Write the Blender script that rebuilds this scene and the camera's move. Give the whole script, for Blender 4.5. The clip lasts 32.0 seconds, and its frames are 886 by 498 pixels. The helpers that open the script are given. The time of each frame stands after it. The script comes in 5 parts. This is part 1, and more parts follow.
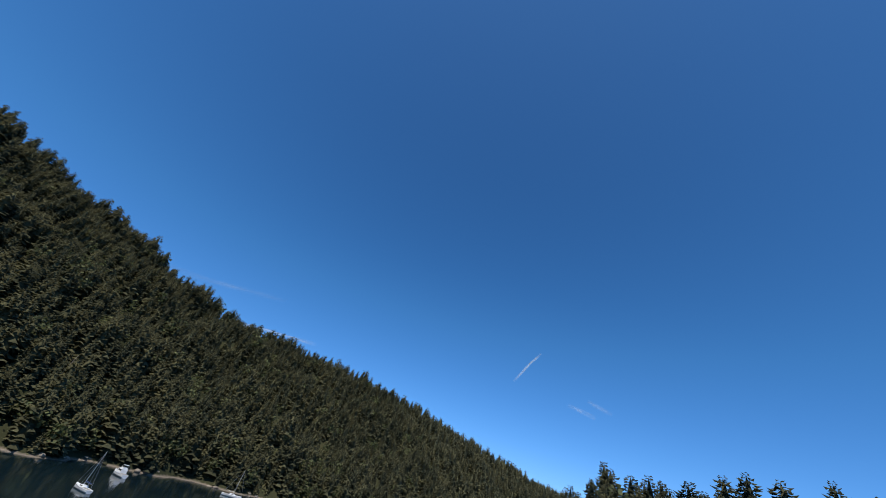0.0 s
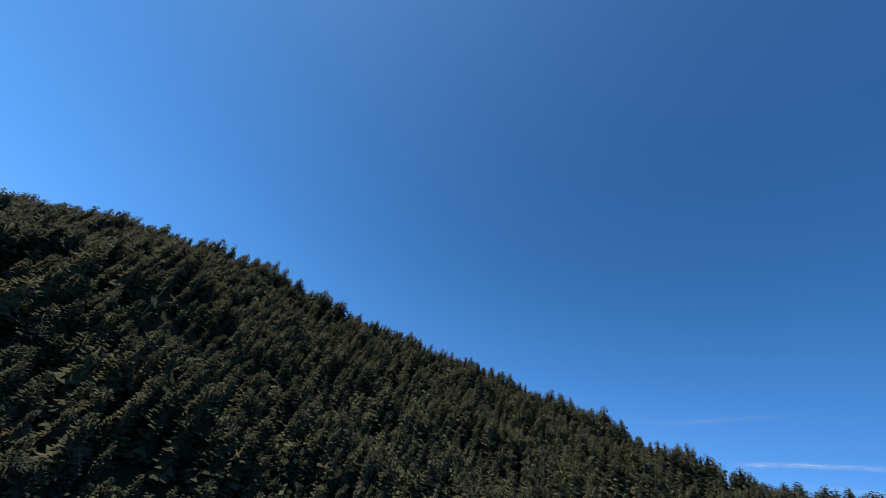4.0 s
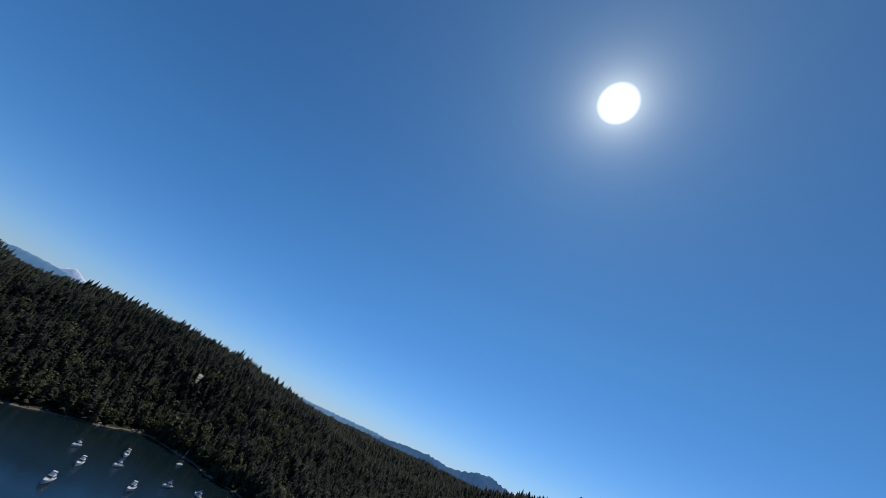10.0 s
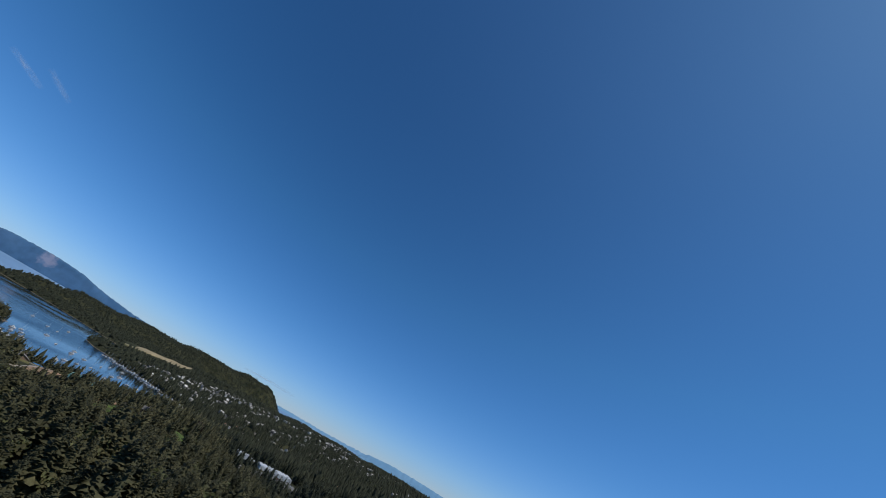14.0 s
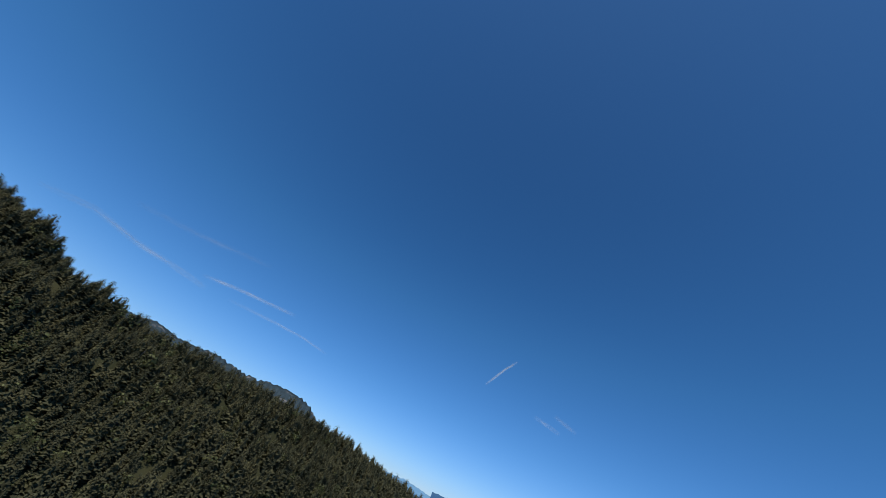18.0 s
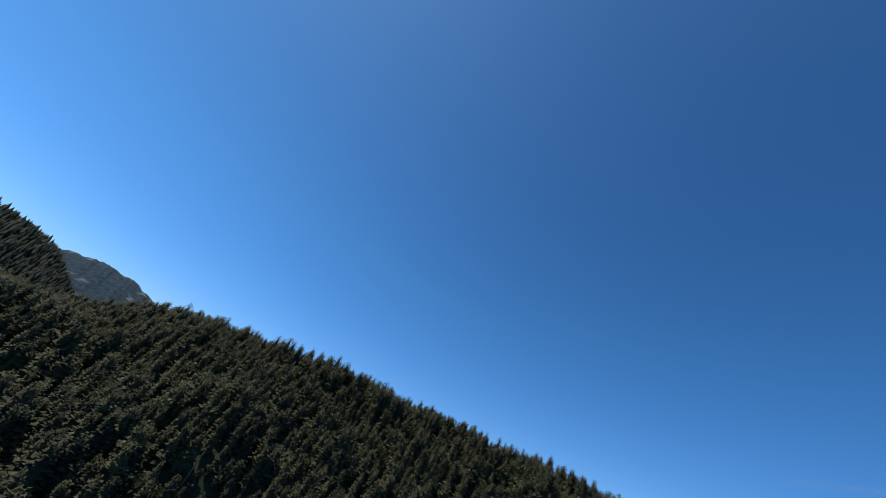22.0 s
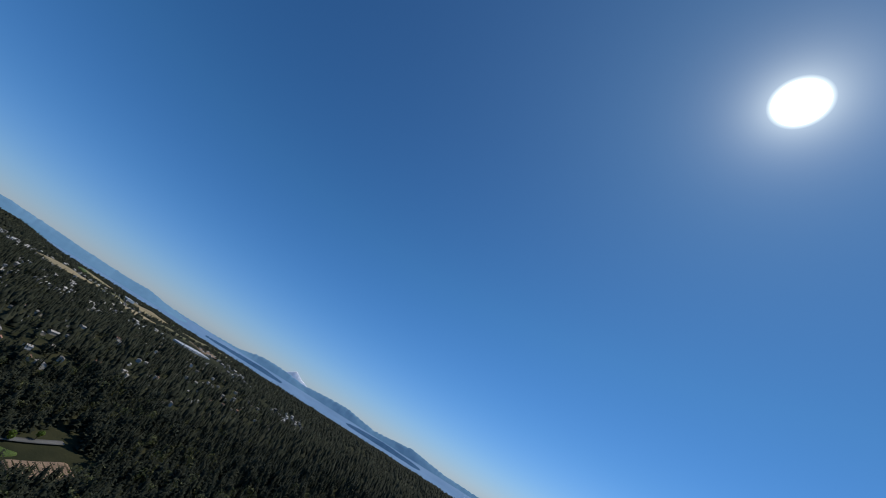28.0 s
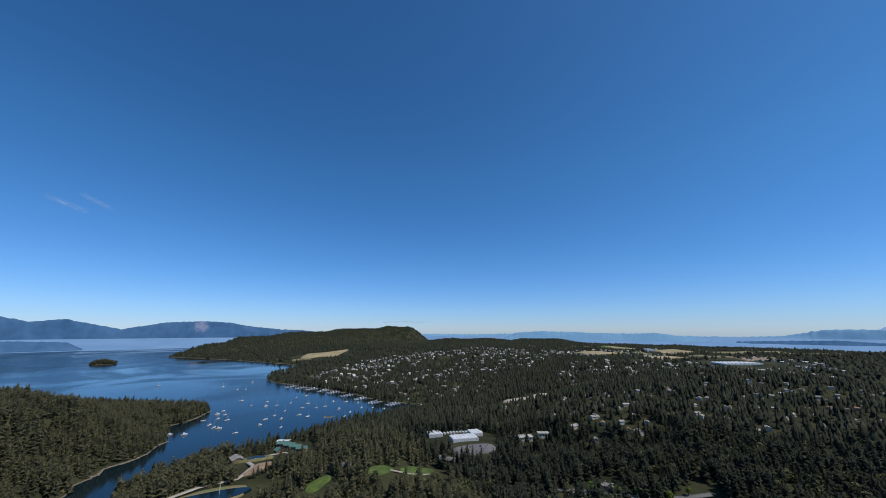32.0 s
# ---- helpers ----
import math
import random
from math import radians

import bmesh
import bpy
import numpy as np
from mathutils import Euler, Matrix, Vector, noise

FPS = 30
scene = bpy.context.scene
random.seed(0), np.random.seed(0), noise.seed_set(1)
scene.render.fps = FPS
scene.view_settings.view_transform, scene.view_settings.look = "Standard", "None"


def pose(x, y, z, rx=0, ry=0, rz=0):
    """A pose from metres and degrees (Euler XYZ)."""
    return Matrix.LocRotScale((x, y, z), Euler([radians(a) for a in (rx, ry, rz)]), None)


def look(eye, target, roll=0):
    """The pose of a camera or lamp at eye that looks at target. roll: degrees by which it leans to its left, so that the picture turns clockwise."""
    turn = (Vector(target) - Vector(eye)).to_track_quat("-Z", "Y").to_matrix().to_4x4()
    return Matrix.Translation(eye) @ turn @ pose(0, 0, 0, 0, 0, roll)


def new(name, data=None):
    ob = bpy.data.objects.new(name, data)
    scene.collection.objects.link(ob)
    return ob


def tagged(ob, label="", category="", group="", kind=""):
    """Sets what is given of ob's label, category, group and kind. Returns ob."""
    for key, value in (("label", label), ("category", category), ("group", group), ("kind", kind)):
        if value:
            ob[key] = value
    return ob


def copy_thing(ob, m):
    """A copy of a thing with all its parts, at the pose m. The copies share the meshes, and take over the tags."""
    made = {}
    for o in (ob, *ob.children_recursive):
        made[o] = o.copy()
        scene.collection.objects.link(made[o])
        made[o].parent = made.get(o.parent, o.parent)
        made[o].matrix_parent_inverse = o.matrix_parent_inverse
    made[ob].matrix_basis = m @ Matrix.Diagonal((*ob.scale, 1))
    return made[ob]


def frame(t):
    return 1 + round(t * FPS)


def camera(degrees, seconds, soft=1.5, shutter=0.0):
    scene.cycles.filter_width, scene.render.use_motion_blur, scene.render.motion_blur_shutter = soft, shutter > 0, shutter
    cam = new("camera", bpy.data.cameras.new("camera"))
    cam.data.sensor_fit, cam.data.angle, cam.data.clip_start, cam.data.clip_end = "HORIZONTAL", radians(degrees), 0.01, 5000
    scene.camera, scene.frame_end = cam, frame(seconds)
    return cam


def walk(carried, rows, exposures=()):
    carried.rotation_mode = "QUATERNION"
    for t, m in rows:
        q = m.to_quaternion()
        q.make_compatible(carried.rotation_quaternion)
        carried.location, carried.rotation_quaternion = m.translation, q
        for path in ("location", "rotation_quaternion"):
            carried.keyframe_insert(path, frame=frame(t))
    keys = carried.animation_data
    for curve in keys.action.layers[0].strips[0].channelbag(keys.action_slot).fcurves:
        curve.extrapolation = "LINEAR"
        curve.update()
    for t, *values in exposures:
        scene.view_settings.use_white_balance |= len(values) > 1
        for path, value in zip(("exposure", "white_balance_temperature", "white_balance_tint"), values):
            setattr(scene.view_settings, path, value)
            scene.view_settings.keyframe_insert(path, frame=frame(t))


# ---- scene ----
cam = camera(103.0, 32.0, soft=0.8)
walk(cam, [
    (0, pose(28.00, 5.00, 24.00, 126.18, -14.64, 38.76)),
    (0.5, pose(23.62, 9.69, 27.50, 126.71, -14.68, 47.48)),
    (1, pose(19.00, 14.00, 31.00, 127.13, -14.37, 56.27)),
    (1.5, pose(13.69, 17.50, 34.50, 126.71, -14.54, 65.29)),
    (2, pose(8.00, 20.00, 38.00, 126.54, -14.49, 74.10)),
    (2.5, pose(2.00, 21.12, 41.62, 126.14, -14.22, 82.85)),
    (3, pose(-4.00, 21.00, 45.00, 125.71, -14.38, 91.74)),
    (3.5, pose(-9.75, 19.50, 47.69, 126.29, -14.83, 100.48)),
    (4.5, pose(-19.38, 13.75, 52.09, 123.99, -17.09, 119.25)),
    (5.5, pose(-25.81, 6.19, 55.78, 123.12, -19.63, 138.46)),
    (6, pose(-28.00, 2.00, 57.50, 122.63, -20.69, 148.23)),
    (6.5, pose(-29.81, -2.75, 59.22, 122.54, -20.49, 158.25)),
    (7, pose(-31.00, -8.00, 61.00, 122.04, -20.66, 168.59)),
    (7.5, pose(-31.50, -14.00, 63.03, 121.62, -20.46, 178.67)),
    (8, pose(-31.00, -20.00, 65.00, 121.23, -20.70, -171.00)),
    (8.5, pose(-29.00, -25.38, 66.56, 120.92, -20.76, -161.15)),
    (9, pose(-26.00, -30.00, 68.00, 121.55, -20.69, -152.01)),
    (9.5, pose(-22.31, -33.50, 69.53, 122.08, -20.88, -140.47)),
    (10, pose(-18.00, -36.00, 71.00, 122.55, -23.03, -130.41)),
    (10.5, pose(-13.25, -37.56, 72.28, 123.53, -24.26, -119.96)),
    (11, pose(-8.00, -38.00, 73.50, 125.10, -24.72, -110.11)),
    (11.5, pose(-2.06, -37.00, 74.72, 124.81, -25.05, -100.06)),
    (12, pose(4.00, -35.00, 76.00, 125.20, -25.31, -90.37)),
    (12.5, pose(9.81, -32.25, 77.47, 126.44, -25.07, -80.52)),
    (13, pose(15.00, -29.00, 79.00, 126.07, -25.55, -70.45)),
    (13.5, pose(18.81, -25.81, 80.44, 126.11, -25.49, -59.92)),
    (14, pose(22.00, -22.00, 82.00, 125.72, -24.89, -49.25)),
    (14.5, pose(25.19, -16.94, 83.88, 125.94, -24.35, -39.11)),
    (15.5, pose(30.44, -4.25, 88.47, 126.20, -22.97, -18.98)),
    (16.5, pose(31.94, 10.69, 93.28, 126.75, -22.25, 1.04)),
    (17, pose(31.00, 18.00, 95.50, 127.16, -22.23, 11.01)),
    (17.5, pose(29.81, 24.00, 97.75, 126.76, -22.17, 21.62)),
    (18, pose(28.00, 29.00, 100.00, 126.56, -22.16, 32.39)),
    (18.5, pose(25.31, 33.00, 102.25, 126.22, -22.05, 43.31)),
    (19, pose(22.00, 36.00, 104.50, 125.95, -21.97, 54.48)),
    (19.5, pose(18.19, 37.94, 106.75, 125.50, -21.89, 66.11)),
    (20, pose(14.00, 39.00, 109.00, 125.09, -21.62, 77.90)),
    (20.5, pose(9.44, 39.38, 111.25, 124.76, -21.88, 89.79)),
    (21, pose(5.00, 39.00, 113.50, 124.26, -22.01, 101.58)),
    (21.5, pose(1.19, 37.88, 115.78, 123.78, -22.25, 113.23)),
    (22, pose(-2.00, 36.00, 118.00, 123.49, -22.41, 124.54)),
    (22.5, pose(-4.44, 33.25, 120.03, 123.55, -22.13, 134.78)),
    (23, pose(-6.00, 30.00, 122.00, 124.05, -22.09, 144.81)),
    (23.5, pose(-6.25, 26.56, 123.94, 123.91, -21.37, 154.87)),
    (24, pose(-6.00, 23.00, 126.00, 124.11, -21.61, 164.73)),
    (25.5, pose(-5.56, 13.69, 133.75, 122.43, -23.75, -162.58)),
    (26.5, pose(-4.62, 10.75, 139.06, 121.67, -25.07, -138.99)),
    (27, pose(-4.00, 10.00, 141.50, 122.67, -26.12, -126.91)),
    (27.5, pose(-2.69, 9.75, 143.81, 122.41, -26.33, -114.73)),
    (28, pose(-1.00, 10.00, 146.00, 122.31, -28.03, -103.08)),
    (28.5, pose(0.81, 10.94, 148.09, 122.35, -29.03, -90.77)),
    (29, pose(3.00, 12.00, 150.00, 121.96, -29.08, -77.98)),
    (29.2, pose(4.09, 12.33, 150.66, 121.92, -29.18, -72.74)),
    (29.5, pose(5.94, 12.81, 151.56, 122.27, -26.61, -69.19)),
    (30, pose(9.00, 13.00, 153.00, 119.95, -24.56, -64.77)),
    (30.4, pose(11.26, 12.18, 154.25, 118.42, -28.37, -57.99)),
    (30.5, pose(11.81, 11.88, 154.56, 118.03, -26.59, -55.56)),
    (30.8, pose(13.27, 10.79, 155.46, 117.33, -22.91, -48.04)),
    (31, pose(14.00, 10.00, 156.00, 114.96, -16.73, -43.02)),
    (31.2, pose(14.46, 9.13, 156.46, 112.64, -11.24, -37.72)),
    (31.5, pose(14.75, 7.62, 157.06, 108.90, -4.34, -32.32)),
    (32, pose(15.00, 5.00, 158.00, 102.93, 0.02, -26.63)),
], exposures=[(0, 0.4), (3.5, 0.5), (6, 0.45), (8, 0.15), (9.5, -0.1), (11, -0.3), (13, -0.25), (14.5, -0.1), (17, 0.0), (20, 0.1), (22, 0.2), (24, -0.1), (26.5, -0.3), (28.5, -0.3), (30, -0.1), (32, 0.07)])

# ---- sky and sun ----
SUN_BEARING, SUN_HEIGHT = radians(140.6), radians(58.0)
SUN_WAY = Vector((math.sin(SUN_BEARING) * math.cos(SUN_HEIGHT), math.cos(SUN_BEARING) * math.cos(SUN_HEIGHT), math.sin(SUN_HEIGHT)))
world = bpy.data.worlds.new("clear_summer_sky")
scene.world = world
world.use_nodes = True
wn, wl = world.node_tree.nodes, world.node_tree.links
back = wn["Background"]
sky = wn.new("ShaderNodeTexSky")
sky.sky_type, sky.sun_disc = "NISHITA", False
sky.sun_elevation, sky.sun_rotation = SUN_HEIGHT, SUN_BEARING
sky.altitude, sky.air_density, sky.dust_density, sky.ozone_density = 60, 1.0, 0.0, 4.0
tint = wn.new("ShaderNodeHueSaturation")
tint.inputs["Saturation"].default_value = 1.15
wl.new(sky.outputs["Color"], tint.inputs["Color"])
# the sun's own disc with its aureole in the air round it
coords, dot = wn.new("ShaderNodeTexCoord"), wn.new("ShaderNodeVectorMath")
dot.operation = "DOT_PRODUCT"
dot.inputs[1].default_value = SUN_WAY
wl.new(coords.outputs["Generated"], dot.inputs[0])
aureole = wn.new("ShaderNodeValToRGB")
arc, span = wn.new("ShaderNodeMath"), wn.new("ShaderNodeMapRange")
arc.operation = "ARCCOSINE"
span.inputs["From Min"].default_value, span.inputs["From Max"].default_value = radians(90), 0.0
wl.new(dot.outputs["Value"], arc.inputs[0])
wl.new(arc.outputs["Value"], span.inputs["Value"])
el = aureole.color_ramp.elements
el[0].position, el[0].color = 0.0, (0, 0, 0, 1)
el[1].position, el[1].color = 1.0, (60, 60, 58, 1)
for angle in (75, 66, 58, 48, 40, 33, 27, 22, 18, 15, 12.5, 10.5, 9, 7.8, 6.8, 6, 5.3, 4.7, 4.2, 3.8, 3.4, 3.0, 2.7, 2.5, 2.3, 2.1):
    glow = 1.45 * math.exp(-angle / 26.5) + 1.0 * math.exp(-angle / 8) + 12 * math.exp(-angle / 2.4) + (50 if angle < 2.15 else 0) + (5 if angle < 2.6 else 0) - 0.035
    el.new(1 - angle / 90).color = (glow * (0.66 + 0.28 * math.exp(-(angle / 11) ** 2)), glow * 1.01, glow * 0.9, 1)
wl.new(span.outputs["Result"], aureole.inputs["Fac"])
both = wn.new("ShaderNodeMixRGB")
both.blend_type = "ADD"
both.inputs["Fac"].default_value = 1.0
air = wn.new("ShaderNodeMixRGB")
air.blend_type = "MULTIPLY"
air.inputs["Fac"].default_value = 1.0
# the air's blue, deeper than the model's towards the horizon
level, depth = wn.new("ShaderNodeSeparateXYZ"), wn.new("ShaderNodeValToRGB")
above = wn.new("ShaderNodeTexCoord")
wl.new(above.outputs["Generated"], level.inputs["Vector"])
wl.new(level.outputs["Z"], depth.inputs["Fac"])
dl = depth.color_ramp.elements
dl[0].position, dl[0].color = 0.0, (0.52, 0.72, 1.26, 1)
dl[1].position, dl[1].color = 1.0, (0.38, 0.7, 0.92, 1)
for where, value in ((0.06, (0.53, 0.76, 1.2, 1)), (0.18, (0.5, 0.80, 1.12, 1)), (0.4, (0.5, 0.87, 1.07, 1)), (0.75, (0.41, 0.75, 0.96, 1))):
    dl.new(where).color = value
wl.new(depth.outputs["Color"], air.inputs["Color2"])
wl.new(tint.outputs["Color"], air.inputs["Color1"])
wl.new(air.outputs["Color"], both.inputs["Color1"])
wl.new(aureole.outputs["Color"], both.inputs["Color2"])
wl.new(both.outputs["Color"], back.inputs["Color"])
back.inputs["Strength"].default_value = 0.1
sun = new("sun", bpy.data.lights.new("sun", "SUN"))
sun.data.energy, sun.data.angle, sun.data.color = 3.2, radians(0.53), (1.0, 0.95, 0.87)
sun.matrix_basis = look(SUN_WAY * 1000, (0, 0, 0))
scene.view_settings.exposure = 0.0

# ---- helpers of this scene ----
rng = np.random.default_rng(7)


def part(name, bm, material, parent=None, label=""):
    """Links a bmesh as one mesh object, under a thing or a part if one is given."""
    me = bpy.data.meshes.new(name)
    bm.to_mesh(me)
    bm.free()
    if material is not None:
        me.materials.append(material)
    ob = new(name, me)
    if parent is not None:
        ob.parent = parent
    if label:
        ob["label"] = label
    return ob


def from_arrays(name, verts, faces, material, parent=None, smooth=False):
    """A mesh object from numpy arrays: verts (n, 3), faces (m, 3) or (m, 4)."""
    me = bpy.data.meshes.new(name)
    n, m, k = len(verts), len(faces), faces.shape[1]
    me.vertices.add(n)
    me.vertices.foreach_set("co", np.asarray(verts, np.float32).ravel())
    me.loops.add(m * k)
    me.loops.foreach_set("vertex_index", np.asarray(faces, np.int32).ravel())
    me.polygons.add(m)
    me.polygons.foreach_set("loop_start", np.arange(0, m * k, k, dtype=np.int32))
    if smooth:
        me.polygons.foreach_set("use_smooth", np.ones(m, bool))
    me.update(calc_edges=True)
    me.materials.append(material)
    ob = new(name, me)
    if parent is not None:
        ob.parent = parent
    return ob


def thing(name, m, label, category, group="", kind=""):
    ob = new(name)
    ob.empty_display_size = 0.5
    ob.matrix_basis = m
    return tagged(ob, label, category, group, kind)


def box(bm, x0, x1, y0, y1, z0, z1):
    v = [bm.verts.new((x, y, z)) for z in (z0, z1) for x, y in ((x0, y0), (x1, y0), (x1, y1), (x0, y1))]
    for f in ((0, 3, 2, 1), (4, 5, 6, 7), (0, 1, 5, 4), (1, 2, 6, 5), (2, 3, 7, 6), (3, 0, 4, 7)):
        bm.faces.new([v[i] for i in f])
    return v


def tube(bm, a, b, r0, r1, n=6):
    a, b = Vector(a), Vector(b)
    d = (b - a).normalized()
    u = d.orthogonal().normalized()
    w = d.cross(u)
    rings = [[bm.verts.new(p + r * (math.cos(2 * math.pi * i / n) * u + math.sin(2 * math.pi * i / n) * w)) for i in range(n)] for p, r in ((a, r0), (b, r1))]
    for i in range(n):
        bm.faces.new((rings[0][i], rings[0][(i + 1) % n], rings[1][(i + 1) % n], rings[1][i]))
    bm.faces.new(rings[0][::-1])
    bm.faces.new(rings[1])


def loft(bm, rings, caps=True):
    """Skins closed rings of points of equal length."""
    vs = [[bm.verts.new(p) for p in ring] for ring in rings]
    n = len(vs[0])
    for a, b in zip(vs, vs[1:]):
        for i in range(n):
            bm.faces.new((a[i], a[(i + 1) % n], b[(i + 1) % n], b[i]))
    if caps:
        bm.faces.new(vs[0][::-1])
        bm.faces.new(vs[-1])


# ---- materials ----
def paint(name, colour, second=None, rough=0.7, metal=0.0, scale=0.3, fine=3.0, bump=0.2, random_by="", amount=0.35, spec=0.3, dist=0.3, through_light=0.0):
    """A surface of two tones in patches, with fine grain and relief; sizes in metres."""
    m = bpy.data.materials.new(name)
    m.use_nodes = True
    nt = m.node_tree
    nd, ln = nt.nodes, nt.links
    b = nd["Principled BSDF"]
    b.inputs["Roughness"].default_value, b.inputs["Metallic"].default_value = rough, metal
    b.inputs["Specular IOR Level"].default_value = spec
    tc = nd.new("ShaderNodeTexCoord")
    if random_by == "island" or scale < 0.2:
        geo = nd.new("ShaderNodeNewGeometry")
        src = geo.outputs["Position"]
    else:
        src = tc.outputs["Object"]
    n1, n2 = nd.new("ShaderNodeTexNoise"), nd.new("ShaderNodeTexNoise")
    for n, s in ((n1, scale), (n2, fine)):
        n.inputs["Scale"].default_value, n.inputs["Detail"].default_value = s, 5
        ln.new(src, n.inputs["Vector"])
    ramp = nd.new("ShaderNodeValToRGB")
    second = second or tuple(c * 0.6 for c in colour)
    ramp.color_ramp.elements[0].position, ramp.color_ramp.elements[1].position = 0.35, 0.68
    ramp.color_ramp.elements[0].color, ramp.color_ramp.elements[1].color = (*second, 1), (*colour, 1)
    ln.new(n1.outputs["Fac"], ramp.inputs["Fac"])
    mul = nd.new("ShaderNodeHueSaturation")
    ln.new(ramp.outputs["Color"], mul.inputs["Color"])
    mr = nd.new("ShaderNodeMapRange")
    mr.inputs["From Min"].default_value, mr.inputs["From Max"].default_value = 0.3, 0.7
    mr.inputs["To Min"].default_value, mr.inputs["To Max"].default_value = 1 - amount, 1 + amount
    ln.new(n2.outputs["Fac"], mr.inputs["Value"])
    value = mr.outputs["Result"]
    if random_by:
        if random_by == "island":
            r = nd.new("ShaderNodeNewGeometry").outputs["Random Per Island"]
        else:
            r = nd.new("ShaderNodeObjectInfo").outputs["Random"]
        r2 = nd.new("ShaderNodeMapRange")
        r2.inputs["To Min"].default_value, r2.inputs["To Max"].default_value = 1 - amount, 1 + amount
        ln.new(r, r2.inputs["Value"])
        mm = nd.new("ShaderNodeMath")
        mm.operation = "MULTIPLY"
        ln.new(value, mm.inputs[0])
        ln.new(r2.outputs["Result"], mm.inputs[1])
        value = mm.outputs["Value"]
    ln.new(value, mul.inputs["Value"])
    ln.new(mul.outputs["Color"], b.inputs["Base Color"])
    if bump:
        bp = nd.new("ShaderNodeBump")
        bp.inputs["Strength"].default_value, bp.inputs["Distance"].default_value = bump, dist
        ln.new(n2.outputs["Fac"], bp.inputs["Height"])
        ln.new(bp.outputs["Normal"], b.inputs["Normal"])
    if through_light:
        tr, mixer = nd.new("ShaderNodeBsdfTranslucent"), nd.new("ShaderNodeMixShader")
        ln.new(mul.outputs["Color"], tr.inputs["Color"])
        mixer.inputs["Fac"].default_value = through_light
        ln.new(b.outputs["BSDF"], mixer.inputs[1])
        ln.new(tr.outputs["BSDF"], mixer.inputs[2])
        ln.new(mixer.outputs["Shader"], nd["Material Output"].inputs["Surface"])
    return m


FIR = paint("fir_needles", (0.138, 0.128, 0.065), (0.058, 0.062, 0.037), 0.75, scale=0.1, fine=0.6, bump=0, random_by="island", amount=0.24, spec=0.1, through_light=0.36)
FIR_DARK = paint("dark_fir_needles", (0.05, 0.054, 0.034), (0.022, 0.027, 0.017), 0.75, scale=0.09, fine=0.4, bump=0, random_by="island", amount=0.26, spec=0.1, through_light=0.2)
LEAF = paint("broad_leaves", (0.17, 0.17, 0.07), (0.08, 0.095, 0.035), 0.65, scale=0.06, fine=0.6, bump=0, random_by="island", amount=0.4, spec=0.3, through_light=0.4)
LIME = paint("fresh_leaves", (0.22, 0.30, 0.04), (0.13, 0.2, 0.03), 0.6, scale=0.05, fine=0.6, bump=0, random_by="island", amount=0.3, through_light=0.4)
PLUM = paint("dark_plum_leaves", (0.045, 0.022, 0.022), (0.02, 0.012, 0.014), 0.6, scale=0.05, fine=0.6, bump=0, random_by="island", amount=0.3)
DEADWOOD = paint("bare_grey_wood", (0.33, 0.29, 0.24), (0.2, 0.17, 0.14), 0.85, scale=0.1, fine=2, bump=0)
BARK = paint("fir_bark", (0.13, 0.09, 0.065), (0.06, 0.045, 0.035), 0.9, scale=0.8, fine=6, bump=0.5)
ROCK = paint("shore_rock", (0.34, 0.28, 0.21), (0.17, 0.14, 0.11), 0.9, scale=0.1, fine=1.2, bump=0.7, amount=0.45)
SAND = paint("pale_sand", (0.52, 0.43, 0.33), (0.38, 0.31, 0.24), 0.9, scale=0.08, fine=1.5, bump=0.3, amount=0.2)
LAWN = paint("mown_lawn", (0.105, 0.15, 0.03), (0.05, 0.08, 0.018), 0.85, scale=0.09, fine=1.0, bump=0.3, amount=0.3)
DRYGRASS = paint("dry_grass", (0.4, 0.31, 0.17), (0.27, 0.22, 0.12), 0.9, scale=0.01, fine=0.1, bump=0.1, amount=0.2)
MEADOW = paint("meadow", (0.13, 0.135, 0.06), (0.2, 0.17, 0.085), 0.9, scale=0.008, fine=0.08, bump=0.1, amount=0.2)
BANK = paint("rough_grass_bank", (0.15, 0.155, 0.06), (0.2, 0.16, 0.08), 0.9, scale=0.08, fine=0.8, bump=0.3, amount=0.3)
ASPHALT = paint("asphalt", (0.17, 0.165, 0.155), (0.12, 0.118, 0.112), 0.9, scale=0.05, fine=2, bump=0.1, amount=0.15)
GRAVEL = paint("gravel_path", (0.43, 0.38, 0.31), (0.32, 0.28, 0.23), 0.9, scale=0.1, fine=2, bump=0.3, amount=0.2)
SOIL = paint("bare_soil", (0.33, 0.23, 0.15), (0.22, 0.15, 0.1), 0.95, scale=0.1, fine=1, bump=0.3, amount=0.25)
WHITE = paint("white_gelcoat", (0.85, 0.85, 0.83), (0.74, 0.74, 0.73), 0.3, scale=0.5, fine=4, bump=0, amount=0.05, spec=0.5)
CREAM = paint("cream_wall", (0.55, 0.48, 0.38), (0.4, 0.35, 0.28), 0.85, scale=0.2, fine=2, bump=0.1, random_by="object", amount=0.25)
ROOFGREY = paint("grey_shingle_roof", (0.25, 0.235, 0.215), (0.14, 0.13, 0.12), 0.9, scale=0.3, fine=2, bump=0.2, random_by="object", amount=0.45)
ROOFGREEN = paint("green_metal_roof", (0.1, 0.2, 0.165), (0.075, 0.155, 0.13), 0.5, scale=0.2, fine=3, bump=0.1, amount=0.15, spec=0.5)
ROOFWHITE = paint("white_roofing", (0.66, 0.67, 0.67), (0.54, 0.55, 0.56), 0.6, scale=0.1, fine=1.5, bump=0.1, amount=0.1)
